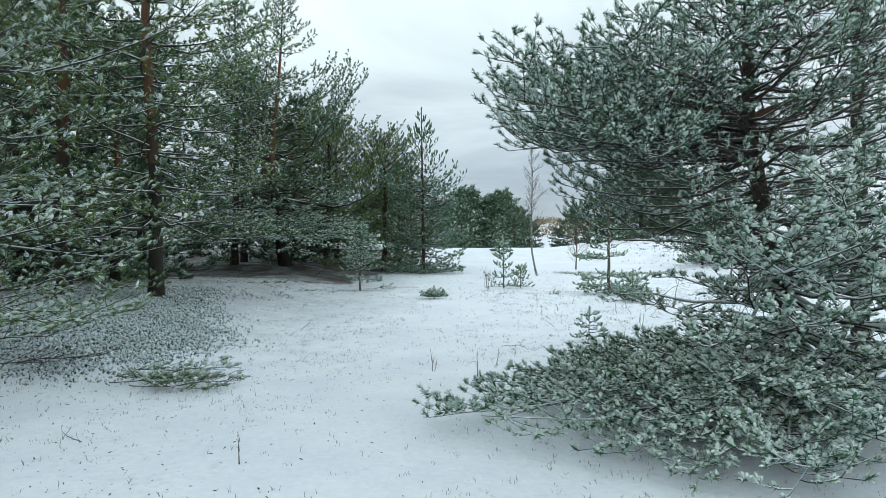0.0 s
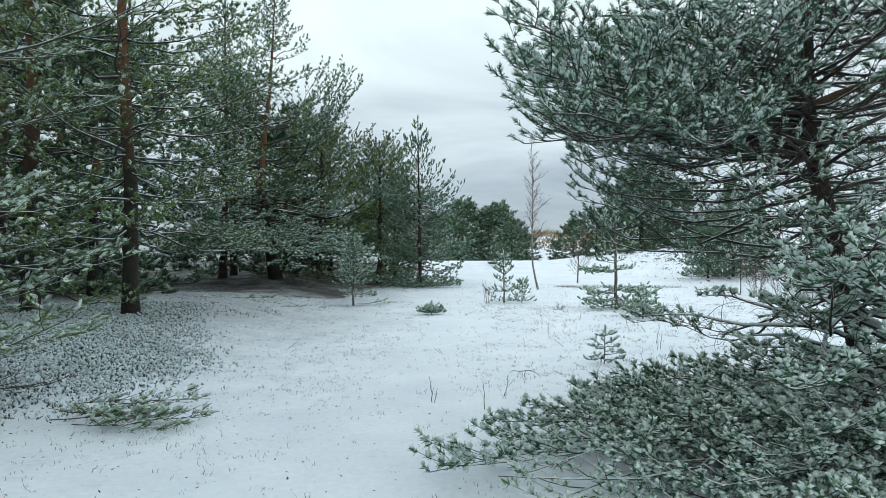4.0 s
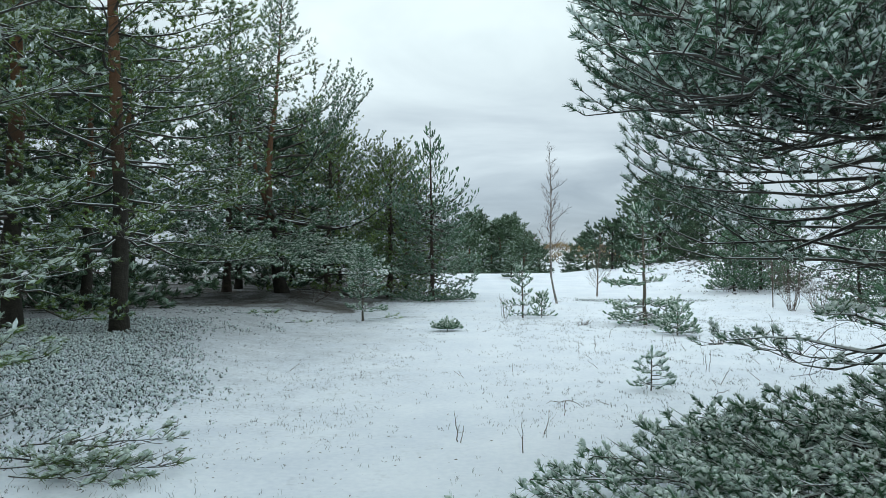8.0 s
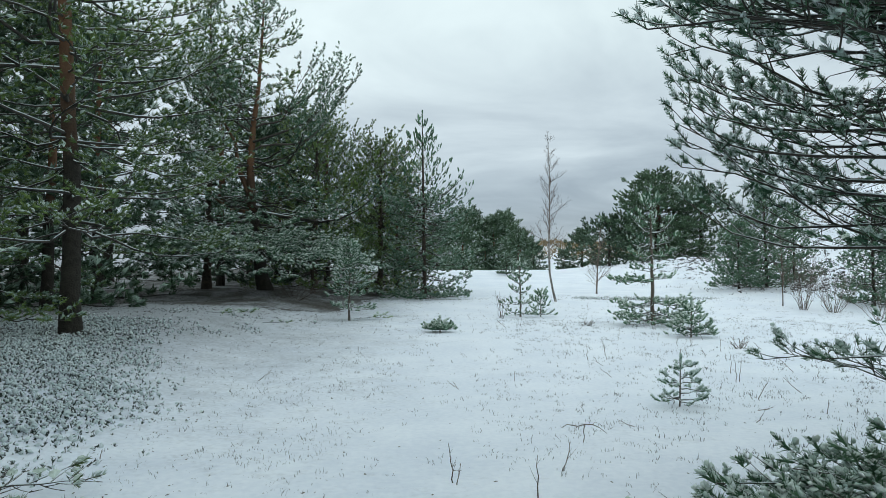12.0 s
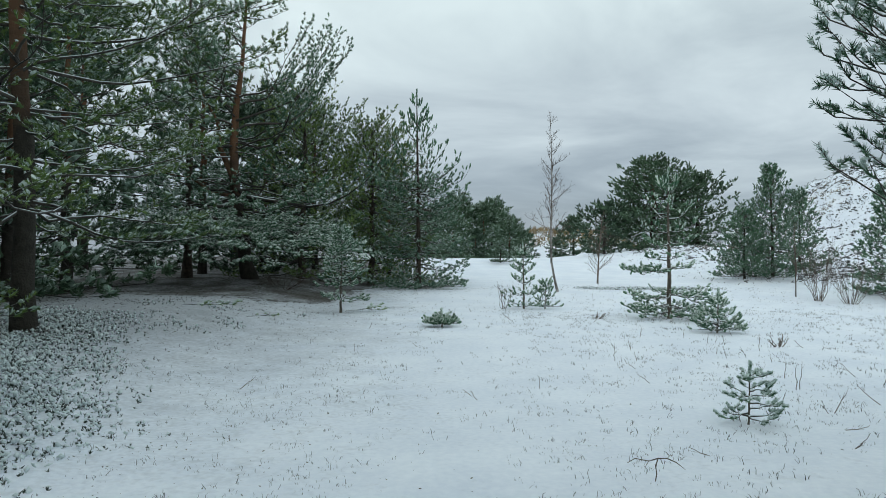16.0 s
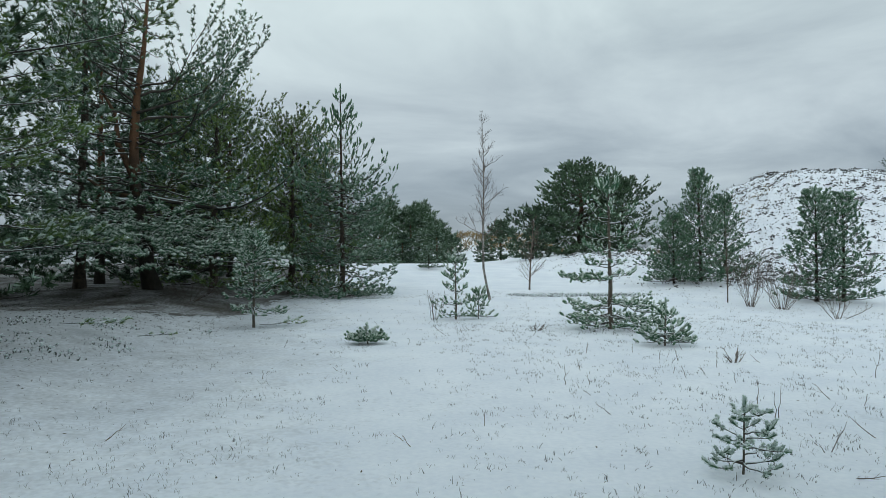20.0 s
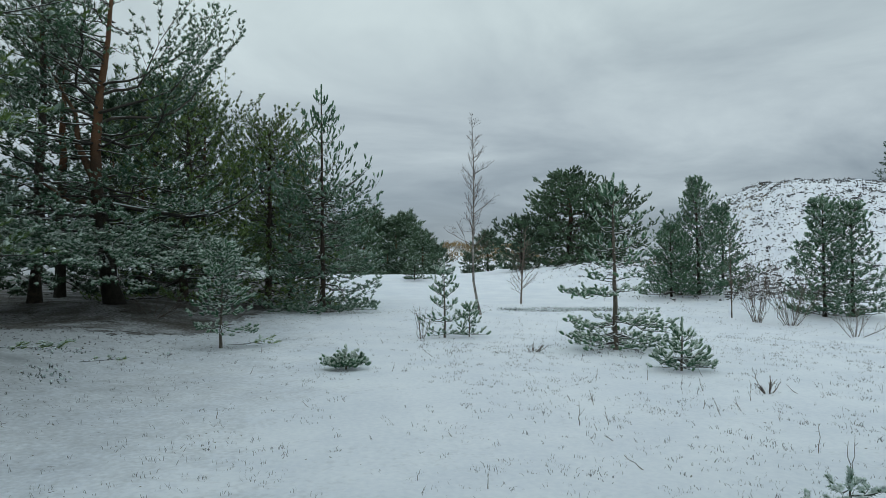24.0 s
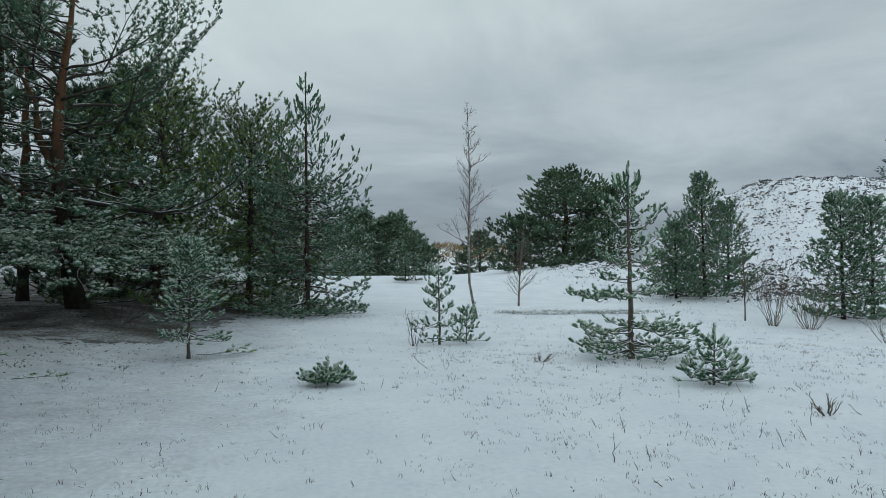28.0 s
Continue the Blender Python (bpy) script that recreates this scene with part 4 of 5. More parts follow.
for a in (20, 95, 165, 240, 310):
    M_LIMBS.append((2.95, np.array((0.2 * math.cos(radians(a)), 0.2 * math.sin(radians(a)), 0.24)), -0.1, dict(bare=0.6, width=0.05, lean=0.9, lod=dict(FAT, shoot=0.2, count=90, gap=0.5, least=2, core=0.03, toss=0.1))))
pine(24, 5.26, 20.9, "young pine with a spreading skirt and an upright leader", [(0, 0, -0.05), (-0.02, 0, 2), (-0.03, 0, 3.5)], [0.055, 0.035, 0.010], M_LIMBS, dict(FAT, gap=0.115, gap3=0.075, least=3), "young_pine", YOUNG, 0.5, 0.4, BARK_YOUNG, NEEDLE_BLUE, leader=0.45, width=0.36)
pine(25, 5.22, 18.2, "small bushy pine with frosted shoots", [(0, 0, -0.05), (0.03, 0, 0.8)], [0.022, 0.007], whorls(np.random.default_rng(251), 0.3, 0.04, cone(0.45, 0.34), 0.1, 8, rise=(0, 8), jitter=0.12) + whorls(np.random.default_rng(252), 0.6, 0.32, cone(0.27, 0.1), 0.14, 5, rise=(20, 50), jitter=0.12), dict(FAT, gap=0.14, gap3=0.095, least=2), "pine_sapling", YOUNG, 0.9, 0.5, BARK_YOUNG, NEEDLE_BLUE, leader=0.22, lean=0.45)
A_LIMBS = []
for z, r, n, el in ((0.09, 0.25, 4, -8), (0.16, 0.22, 4, 2), (0.28, 0.17, 4, 8), (0.40, 0.09, 3, 12)):
    A_LIMBS += whorls(rng, z + 0.1, z, lambda f: r, 0.3, n, rise=(el, el), jitter=0.1)
pine(26, 2.52, 11.42, "little pine sapling with snow on its whorls", [(0, 0, -0.05), (0.02, 0.0, 0.56)], [0.010, 0.005], A_LIMBS, dict(FINE, gap=0.2, gap3=0.2, shoot=0.05, count=70, size=0.032, width=0.0055, least=2, spread=1.0, dead=0.0, pad=0.016, caps=0.0, core=0.011, ring=5, flakes=5), "pine_sapling", YOUNG, 1.4, 0.9, BARK_YOUNG, NEEDLE_BLUE, frost_mat=FROST_THICK, leader=0.09, bare=0.72, thick=0.012, width=0.12, lift=0.0, arch=0.02)
pine(27, -0.25, 19.0, "low cushion of creeping pine half buried in snow", [(0, 0, -0.05), (0, 0, 0.13)], [0.02, 0.008], whorls(rng, 0.1, 0.02, lambda f: 0.27 - 0.05 * f, 0.028, 9, rise=(0, 24)), dict(FAT, gap=0.1, gap3=0.09, shoot=0.05, count=34, size=0.04, width=0.011), "dwarf_pine", YOUNG, 1.1, 0.8, BARK_YOUNG, NEEDLE_BLUE, leader=0.06, lean=0.6, lift=0.0)

# ---- pines towards the dune ----
DUNE = "pines before the dune"
pine(31, 14.45, 33.5, "bushy conical pine at the foot of the dune", [(0, 0, -0.1), (-0.1, 0, 4.6)], [0.08, 0.012], whorls(rng, 4.4, 0.2, cone(1.95, 0.4), 0.28, 8, rise=(2, 58)), dict(COARSE, gap=0.14, gap3=0.09, count=13, width=0.021), group=DUNE, green=NEEDLE_BLUE, frost=0.15, snow=0.08, lean=0.6)
pine(32, 13.1, 33.3, "small dense pine beside a larger one", [(0, 0, -0.1), (0, 0, 2.9)], [0.06, 0.012], whorls(rng, 2.8, 0.2, cone(1.4, 0.35), 0.27, 8, rise=(4, 60)), dict(COARSE, gap=0.14, gap3=0.09, count=13, width=0.021), group=DUNE, green=NEEDLE_BLUE, frost=0.15, snow=0.08, lean=0.6)
pine(33, 16.6, 35.2, "pine on the dune's slope", [(0, 0, -0.1), (0, 0, 3.6)], [0.07, 0.012], whorls(rng, 3.5, 0.2, cone(1.35, 0.35), 0.3, 7, rise=(4, 60)), dict(COARSE, gap=0.14, gap3=0.09, count=13, width=0.021), group=DUNE, green=NEEDLE_BLUE, frost=0.15, snow=0.08, lean=0.6)
pine(34, 15.0, 27.0, "young pine with layered snowy branches near the dune", [(0, 0, -0.1), (0, 0, 3.8)], [0.07, 0.012], whorls(rng, 3.6, 0.2, cone(1.25, 0.35), 0.28, 8, rise=(2, 55)), dict(COARSE, gap=0.15, gap3=0.095, count=13, width=0.021), group=DUNE, green=NEEDLE_BLUE, frost=0.25, snow=0.3, lean=0.5)
pine(35, 15.85, 26.8, "young pine with layered snowy branches near the dune", [(0, 0, -0.1), (0, 0, 3.6)], [0.07, 0.012], whorls(rng, 3.4, 0.25, cone(1.2, 0.35), 0.3, 7, rise=(2, 55)), dict(COARSE, gap=0.15, gap3=0.095, count=13, width=0.021), group=DUNE, green=NEEDLE_BLUE, frost=0.25, snow=0.3, lean=0.5)
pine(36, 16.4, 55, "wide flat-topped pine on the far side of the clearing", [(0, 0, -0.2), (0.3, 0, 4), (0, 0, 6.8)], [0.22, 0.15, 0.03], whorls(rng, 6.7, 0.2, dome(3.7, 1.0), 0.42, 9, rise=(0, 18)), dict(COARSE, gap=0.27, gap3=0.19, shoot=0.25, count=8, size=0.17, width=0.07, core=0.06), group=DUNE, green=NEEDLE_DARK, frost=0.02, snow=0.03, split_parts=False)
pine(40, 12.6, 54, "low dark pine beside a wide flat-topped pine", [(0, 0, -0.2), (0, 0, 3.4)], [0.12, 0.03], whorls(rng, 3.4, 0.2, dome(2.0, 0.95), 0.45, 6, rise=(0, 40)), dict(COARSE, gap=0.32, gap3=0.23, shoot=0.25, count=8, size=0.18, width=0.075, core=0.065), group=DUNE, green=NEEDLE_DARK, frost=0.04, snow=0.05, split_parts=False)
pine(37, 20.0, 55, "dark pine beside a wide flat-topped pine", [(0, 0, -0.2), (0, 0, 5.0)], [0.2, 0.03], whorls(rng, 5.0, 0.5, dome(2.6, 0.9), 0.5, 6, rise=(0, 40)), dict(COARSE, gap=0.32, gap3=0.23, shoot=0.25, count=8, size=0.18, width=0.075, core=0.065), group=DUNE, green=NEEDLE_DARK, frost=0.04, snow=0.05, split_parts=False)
pine(38, 36.2, 46.5, "pine standing on the dune's crest", [(0, 0, -0.2), (0, 0, 2.6)], [0.1, 0.02], whorls(rng, 2.6, 0.3, cone(1.1, 0.4), 0.35, 5), COARSE, group=DUNE, green=NEEDLE_DARK, frost=0.1, snow=0.1, split_parts=False)
pine(39, 3.84, 45, "small far pine on the snowy rise", [(0, 0, -0.1), (0, 0, 1.1)], [0.04, 0.01], whorls(rng, 1.1, 0.1, cone(0.9, 0.3), 0.25, 6), COARSE, group=DUNE, green=NEEDLE_DARK, frost=0.3, snow=0.4, split_parts=False)

# ---- the wood behind, with unseen pines that shade the clearing ----
WOOD = "pines of the wood behind"
DEEP = dict(FAR, gap=0.45, gap3=0.33, shoot=0.28, count=15, size=0.24, width=0.07)
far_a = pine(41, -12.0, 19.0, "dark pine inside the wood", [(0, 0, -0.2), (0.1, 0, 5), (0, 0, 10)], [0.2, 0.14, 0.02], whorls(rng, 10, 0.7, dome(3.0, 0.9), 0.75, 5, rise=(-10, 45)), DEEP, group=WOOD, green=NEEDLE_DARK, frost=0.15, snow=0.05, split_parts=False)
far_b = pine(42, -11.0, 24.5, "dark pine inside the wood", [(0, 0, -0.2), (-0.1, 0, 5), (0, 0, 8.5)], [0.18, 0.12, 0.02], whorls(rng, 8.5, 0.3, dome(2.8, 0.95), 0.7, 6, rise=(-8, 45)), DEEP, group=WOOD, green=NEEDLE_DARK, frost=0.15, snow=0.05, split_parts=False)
# Spots with y under 8 are unseen pines added to shade the snow.
DEEP_AND_SHADE_SPOTS = ((-15, 27, 1.1), (-17.5, 22, 1.0), (-16, 35, 1.2), (-7.6, 33.5, 0.8), (-9.6, 31.8, 0.9), (-20.5, 29, 1.1), (-13.2, 13.0, 0.9), (-17, 15, 1.1), (-5.8, 36, 0.72), (-11, 41, 1.0), (-10.2, 20.5, 0.75),
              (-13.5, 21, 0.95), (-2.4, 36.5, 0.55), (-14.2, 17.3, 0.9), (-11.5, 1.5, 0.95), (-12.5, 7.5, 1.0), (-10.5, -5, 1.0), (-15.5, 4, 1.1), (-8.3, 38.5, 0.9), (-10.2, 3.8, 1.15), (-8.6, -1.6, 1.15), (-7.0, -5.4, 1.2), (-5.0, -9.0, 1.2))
for k, (x, y, s) in enumerate(DEEP_AND_SHADE_SPOTS):
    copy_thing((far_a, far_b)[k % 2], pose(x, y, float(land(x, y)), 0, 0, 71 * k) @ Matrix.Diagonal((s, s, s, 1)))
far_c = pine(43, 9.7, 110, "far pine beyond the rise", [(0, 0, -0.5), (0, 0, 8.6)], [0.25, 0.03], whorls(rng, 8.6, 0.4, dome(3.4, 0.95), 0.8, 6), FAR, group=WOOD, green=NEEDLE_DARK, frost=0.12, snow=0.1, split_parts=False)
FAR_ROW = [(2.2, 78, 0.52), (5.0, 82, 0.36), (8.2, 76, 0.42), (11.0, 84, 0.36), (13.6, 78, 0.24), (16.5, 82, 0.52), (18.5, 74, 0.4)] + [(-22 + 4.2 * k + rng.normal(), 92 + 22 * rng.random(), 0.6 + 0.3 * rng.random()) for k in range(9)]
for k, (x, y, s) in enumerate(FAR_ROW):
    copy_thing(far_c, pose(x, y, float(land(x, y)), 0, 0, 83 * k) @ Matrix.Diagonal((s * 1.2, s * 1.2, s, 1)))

# ---- bare trees and shrubs ----
def switch(rng, p0, way, r0, sides=4, n2=9, share=0.35, low=0.25, up=0.35, third=True):
    """A leafless branch with side twigs and finer twigs on them."""
    p0, way = np.asarray(p0, float), np.asarray(way, float)
    span = np.linalg.norm(way)
    s = np.linspace(0, 1, 6)[:, None]
    axis = p0 + way * s + UP * (0.12 * span * (s ** 2 - s))
    axis[1:] += rng.normal(size=(5, 3)) * 0.022 * span
    h = Heap()
    h.add(*tubes(axis[None], (r0 * (1 - 0.82 * s[:, 0]) + 0.001)[None], sides))
    if n2:
        at = low + (0.97 - low) * rng.random(n2)
        base = np.stack([np.interp(at, s[:, 0], axis[:, k]) for k in range(3)], -1)
        d = unit(unit(way) * 0.9 + rng.normal(size=(n2, 3)) * 0.55 + UP * up)
        ln = span * share * (1.15 - at) * (0.6 + 0.7 * rng.random(n2))
        u = np.linspace(0, 1, 4)[None, :, None]
        tw = base[:, None] + d[:, None] * ln[:, None, None] * u + UP * 0.15 * ln[:, None, None] * u ** 2
        h.add(*tubes(tw, (0.35 * r0 * (1.1 - at) + 0.0012)[:, None] * np.linspace(1, 0.4, 4)[None], 3))
        if third:
            n3 = n2 * 3
            j = rng.integers(0, n2, n3)
            k = rng.integers(1, 4, n3)
            d3 = unit(d[j] + rng.normal(size=(n3, 3)) * 0.5 + UP * 0.2)
            l3 = ln[j] * (0.25 + 0.3 * rng.random(n3))
            st = tw[j, k][:, None] + d3[:, None] * l3[:, None, None] * np.linspace(0, 1, 3)[None, :, None]
            h.add(*tubes(st, np.tile((0.0022, 0.0016, 0.001), (n3, 1)) * (1 + 60 * r0), 3))
    return h


def bare_tree(seed, name, label, category, x, y, points, radii, low, count, reach, mat_trunk, rise=50):
    rng = np.random.default_rng(seed)
    top = root(name, x, y, label, category)
    h, axis_at, rad_at = bole(rng, points, radii, 8, 12)
    part("trunk", h.mesh("trunk", [mat_trunk], True), top)
    hi = points[-1][2]
    for k in range(count):
        f = (k + rng.random()) / count
        z = low + (hi - low) * f
        a, el = rng.random() * 6.283, radians(rise + rng.normal() * 9)
        ln = reach * (1.05 - 0.8 * f) * (0.6 + 0.6 * rng.random())
        b = switch(rng, axis_at(z), np.array((math.cos(a) * math.cos(el), math.sin(a) * math.cos(el), math.sin(el))) * ln, min(0.011, rad_at(z) * 0.6), 4, 7, 0.5, 0.2)
        part("branch", b.mesh("branch", [TWIG], True), top)
    return top


def shrub(seed, name, label, x, y, stems, tall, spread, r0=0.009, n2=7):
    rng = np.random.default_rng(seed)
    top = root(name, x, y, label, "shrub")
    for k in range(stems):
        a = rng.random() * 6.283
        sp = spread * rng.random() ** 0.7
        t = tall * (0.55 + 0.45 * rng.random()) * (1 - 0.25 * sp / max(spread, 0.01))
        w = switch(rng, np.array((math.cos(a), math.sin(a), 0)) * sp * 0.18 - UP * 0.03, np.array((math.cos(a) * sp, math.sin(a) * sp, t)), r0 * (0.7 + 0.5 * rng.random()), 4, n2, 0.4, 0.3, 0.5)
        part("stem", w.mesh("stem", [TWIG], True), top)
    return top


bare_tree(51, "birch_tree", "slender bare birch with pale bark and fine twigs", "birch", 4.08, 28.5, [(0, 0, -0.1), (-0.10, 0, 0.35), (-0.24, 0, 0.9), (-0.26, 0, 2), (-0.22, 0, 4), (-0.28, 0, 6.25)], [0.046, 0.042, 0.038, 0.034, 0.022, 0.006], 1.7, 46, 1.15, BIRCH)
bare_tree(52, "bare_sapling", "bare reddish sapling on the snowy rise", "sapling", 6.65, 33, [(0, 0, -0.1), (0.05, 0, 1.2), (0.2, 0, 2.9)], [0.04, 0.028, 0.008], 0.3, 34, 1.15, TWIG, 46)
bare_tree(53, "bare_sapling", "thin bare sapling at the dune's foot", "sapling", 11.95, 27.3, [(0, 0, -0.1), (0, 0, 1.2), (-0.05, 0, 2.6)], [0.022, 0.016, 0.005], 0.4, 18, 0.7, TWIG, 58)
shrub(54, "bare_shrub", "many-stemmed leafless shrub standing in snow", 12.15, 26.3, 26, 2.7, 0.6, 0.006)
shrub(55, "bare_shrub", "low leafless shrub with spreading stems", 12.75, 25.6, 28, 1.9, 0.9, 0.006)
shrub(56, "bare_shrub", "small leafless shrub fanning out of the snow", 12.1, 22.4, 9, 0.85, 0.75)
shrub(57, "bare_shrub", "thin upright stalks beside a young pine", 1.62, 24.1, 8, 1.05, 0.3, 0.006, 4)
shrub(58, "bare_shrub", "tangle of dead twigs near the old pine", -5.2, 26.4, 10, 0.8, 1.2)

shrub(59, "dead_plant", "small dark dead plant with crooked stems", 5.4, 16.2, 7, 0.3, 0.3, 0.010, 5)
shrub(60, "dead_plant", "low tangle of dark dead stems in the snow", 3.5, 20.9, 6, 0.26, 0.3, 0.009, 5)

# ---- fallen wood and stalks on the snow ----


def fallen(seed, x, y, turn, span, label, lod, green=True, frost=0.5, snow=0.4):
    rng = np.random.default_rng(seed)
    top = root("fallen_branch", x, y, label, "fallen branch")
    way = np.array((math.cos(radians(turn)), math.sin(radians(turn)), 0)) * span
    way[2] = float(land(x + way[0], y + way[1]) - land(x, y)) + 0.04
    w, P, D, Ln, ax, rd, tw, r2 = limb(rng, (0, 0, 0.03), way, 0.0045, lod, 0.02, 0.0, 0.4, 0.15, 0.12)
    part("stem", w.mesh("stem", [LIMB], True), top)
    if green:
        keep = rng.random(len(P)) < 0.6
        g = Heap()
        s = dress(rng, g, P[keep], D[keep], Ln[keep], lod, frost, snow)
        tagged(part("needles", g.mesh("needles", [NEEDLE, FROST]), top), kind="stuff")
        if s:
            back_snow(rng, s, ax, rd, tw, r2, 4, 0.8)
            tagged(part("snow", s.mesh("snow", [SNOW_CLUMP], True), top), kind="stuff")


TWIGGY = dict(FINE, gap=0.06, gap3=0.09, shoot=0.09, count=30)
for k, (x, y, turn, span) in enumerate(((-3.8, 7.5, 8, 1.0), (-3.6, 7.8, -12, 0.9), (-3.9, 8.1, 4, 0.8), (-2.6, 7.45, 160, 0.7), (-3.3, 8.3, 20, 0.6), (-3.1, 7.3, 25, 0.8), (-3.5, 7.35, -8, 0.9), (-2.9, 7.7, 172, 0.9))):
    fallen(60 + k, x, y, turn, span, "broken pine branch lying frosted on the snow", TWIGGY, k != 2, 0.9, 0.6)
fallen(66, -2.7, 22.5, 8, 0.95, "fallen branch beside a young pine's stem", dict(MIDDLE, shoot=0.12), True, 0.6, 0.3)
fallen(67, -4.3, 18.9, 20, 0.6, "pine sprig lying on the snow", dict(FINE, shoot=0.1), True, 0.6, 0.4)
fallen(68, -5.6, 18.9, -5, 1.1, "frosted branch lying before the wood", dict(MIDDLE, shoot=0.12), True, 0.6, 0.5)
fallen(69, -5.6, 8.0, 30, 1.3, "bare broken branch sticking out of the snow", TWIGGY, False)


def stalk(rng, x, y, tall, lean, twigs, label, name="dead_stalk"):
    a = rng.random() * 6.283
    w = switch(rng, (0, 0, -0.03), (math.cos(a) * lean, math.sin(a) * lean, tall), 0.0035 + 0.004 * tall, 4, twigs, 0.45, 0.35, 0.1, False)
    ob = new(name, w.mesh(name, [TWIG], True))
    ob.location = (x, y, float(land(x, y)))
    return tagged(ob, label, "stalk", "dead stalks in the snow")


rng = np.random.default_rng(70)
SPOTS = ((-0.13, 8.74, 0.32, 0.05, 5), (0.44, 8.32, 0.36, 0.03, 2), (0.72, 8.97, 0.3, 0.22, 4), (0.03, 12.63, 0.14, 0.1, 2), (4.07, 13.6, 0.3, 0.02, 1), (3.64, 11.9, 0.3, 0.15, 4), (3.3, 11.25, 0.12, 0.3, 3), (6.7, 14.9, 0.4, 0.06, 3), (6.85, 14.8, 0.35, 0.1, 3),
         (4.86, 15.8, 0.3, 0.06, 5), (5.8, 16.1, 0.16, 0.2, 2), (0.0, 12.8, 0.12, 0.14, 2), (-2.83, 13.1, 0.2, 0.3, 3), (3.88, 13.0, 0.34, 0.02, 1), (3.95, 13.05, 0.36, 0.02, 1), (2.33, 13.5, 0.16, 0.22, 2), (5.1, 13.7, 0.22, 0.25, 3), (2.42, 14.4, 0.12, 0.3, 3), (2.25, 15.0, 0.3, 0.05, 3),
         (3.1, 19.7, 0.25, 0.3, 4), (-0.27, 16.4, 0.1, 0.1, 2), (1.41, 20.3, 0.22, 0.3, 3), (-1.5, 4.86, 0.26, 0.04, 5), (-0.1, 8.7, 0.2, 0.04, 3), (-3.14, 5.35, 0.1, 0.3, 2), (-2.9, 5.4, 0.12, 0.2, 3), (1.8, 10.4, 0.1, 0.28, 2), (3.0, 10.6, 0.2, 0.2, 3), (4.4, 12.2, 0.2, 0.25, 3))
for x, y, tall, lean, n in SPOTS:
    stalk(rng, x, y, tall, lean, n, "dry brown stalk poking out of the snow")
for k in range(70):
    x, y = rng.uniform(-4, 11), rng.uniform(4, 27)
    if abs(x + 0.3) < 0.6 and y < 10:
        continue
    stalk(rng, x, y, 0.05 + 0.14 * rng.random(), 0.02 + 0.09 * rng.random(), int(rng.integers(0, 4)), "dry brown stalk poking out of the snow")
arc = Heap()
arc_line = np.array(((-0.21, 0.03, 0.13), (-0.16, 0.02, 0.165), (-0.07, -0.01, 0.155), (0.0, 0.0, 0.17), (0.07, 0.015, 0.165), (0.13, 0.0, 0.14), (0.2, 0.02, 0.085)))
arc.add(*tubes(arc_line[None], np.array(((0.002, 0.0035, 0.004, 0.005, 0.0045, 0.0035, 0.002),)), 5))
arc.add(*tubes(np.array(((0.0, 0.0, 0.17), (-0.012, 0.02, 0.11), (0.0, 0.03, 0.05), (-0.02, 0.02, -0.03)))[None], np.array(((0.0045, 0.004, 0.004, 0.005),)), 5))
arc.add(*tubes(np.array((((-0.07, -0.01, 0.155), (-0.10, -0.03, 0.125), (-0.11, -0.04, 0.09)), ((0.07, 0.015, 0.165), (0.10, 0.04, 0.18), (0.12, 0.05, 0.175)))), np.tile((0.003, 0.0022, 0.0015), (2, 1)), 4))
bent = tagged(new("bent_twig", arc.mesh("bent_twig", [TWIG], True)), "forked dead twig arching over the snow", "twig")
bent.location = (1.08, 9.8, float(land(1.08, 9.8)))

rng = np.random.default_rng(90)
for k in range(16):
    x, y = 1.6 + 6.4 * rng.random(), 11.0 + 6.5 * rng.random()
    stalk(rng, x, y, 0.10 + 0.12 * rng.random(), 0.04 + 0.1 * rng.random(), 4, "short dead twig sticking out of the snow")

# ---- grass, litter and low plants ----


def sprinkle(rng, n, x0, x1, y0, y1, keep):
    """Places strewn over a stretch of ground where keep() gives the chance."""
    x, y = rng.uniform(x0, x1, n), rng.uniform(y0, y1, n)
    sel = rng.random(n) < keep(x, y)
    x, y = x[sel], y[sel]
    return np.stack((x, y, land(x, y)), -1)


def patchy(x, y, k=1.0):
    return 0.5 + 0.5 * np.sin(1.7 * k * x + 1.3 * np.sin(0.9 * k * y)) * np.sin(1.3 * k * y + 1.9 * np.sin(0.7 * k * x))


def off_track(x, y):
    """The trodden line through the clearing is smoother."""
    return 0.25 + 0.75 * smooth(0.25, 0.8, np.abs(x - np.interp(y, (0, 10, 20, 30, 45), (-0.5, -0.6, 0.5, 1.2, 3.0))))


def blades(rng, p, each, tall, width, material, name, label, category):
    n = len(p) * each
    b = np.repeat(p, each, 0) + np.concatenate((rng.normal(size=(n, 2)) * 0.012 * (1 + 6 * width / 0.02), np.zeros((n, 1))), 1)
    d = unit(UP + rng.normal(size=(n, 3)) * np.array((0.55, 0.55, 0.1)))
    ln = tall * (0.4 + rng.random(n) ** 2)[:, None]
    side = unit(np.cross(d, rng.normal(size=(n, 3)))) * width / 2
    bend = np.concatenate((rng.normal(size=(n, 2)) * 0.25, np.zeros((n, 1))), 1) * ln
    v = np.stack((b - side - UP * 0.01, b + side - UP * 0.01, b + d * ln * 0.6 + side * 0.7, b + d * ln * 0.6 - side * 0.7, b + d * ln + bend), 1).reshape(-1, 3)
    i = np.arange(n)[:, None] * 5
    h = mesh_of(name, v, [(i + np.array((0, 1, 2, 3)), 0), (i + np.array((3, 2, 4)), 0)], [material])
    return tagged(new(name, h), label, category, kind="stuff")


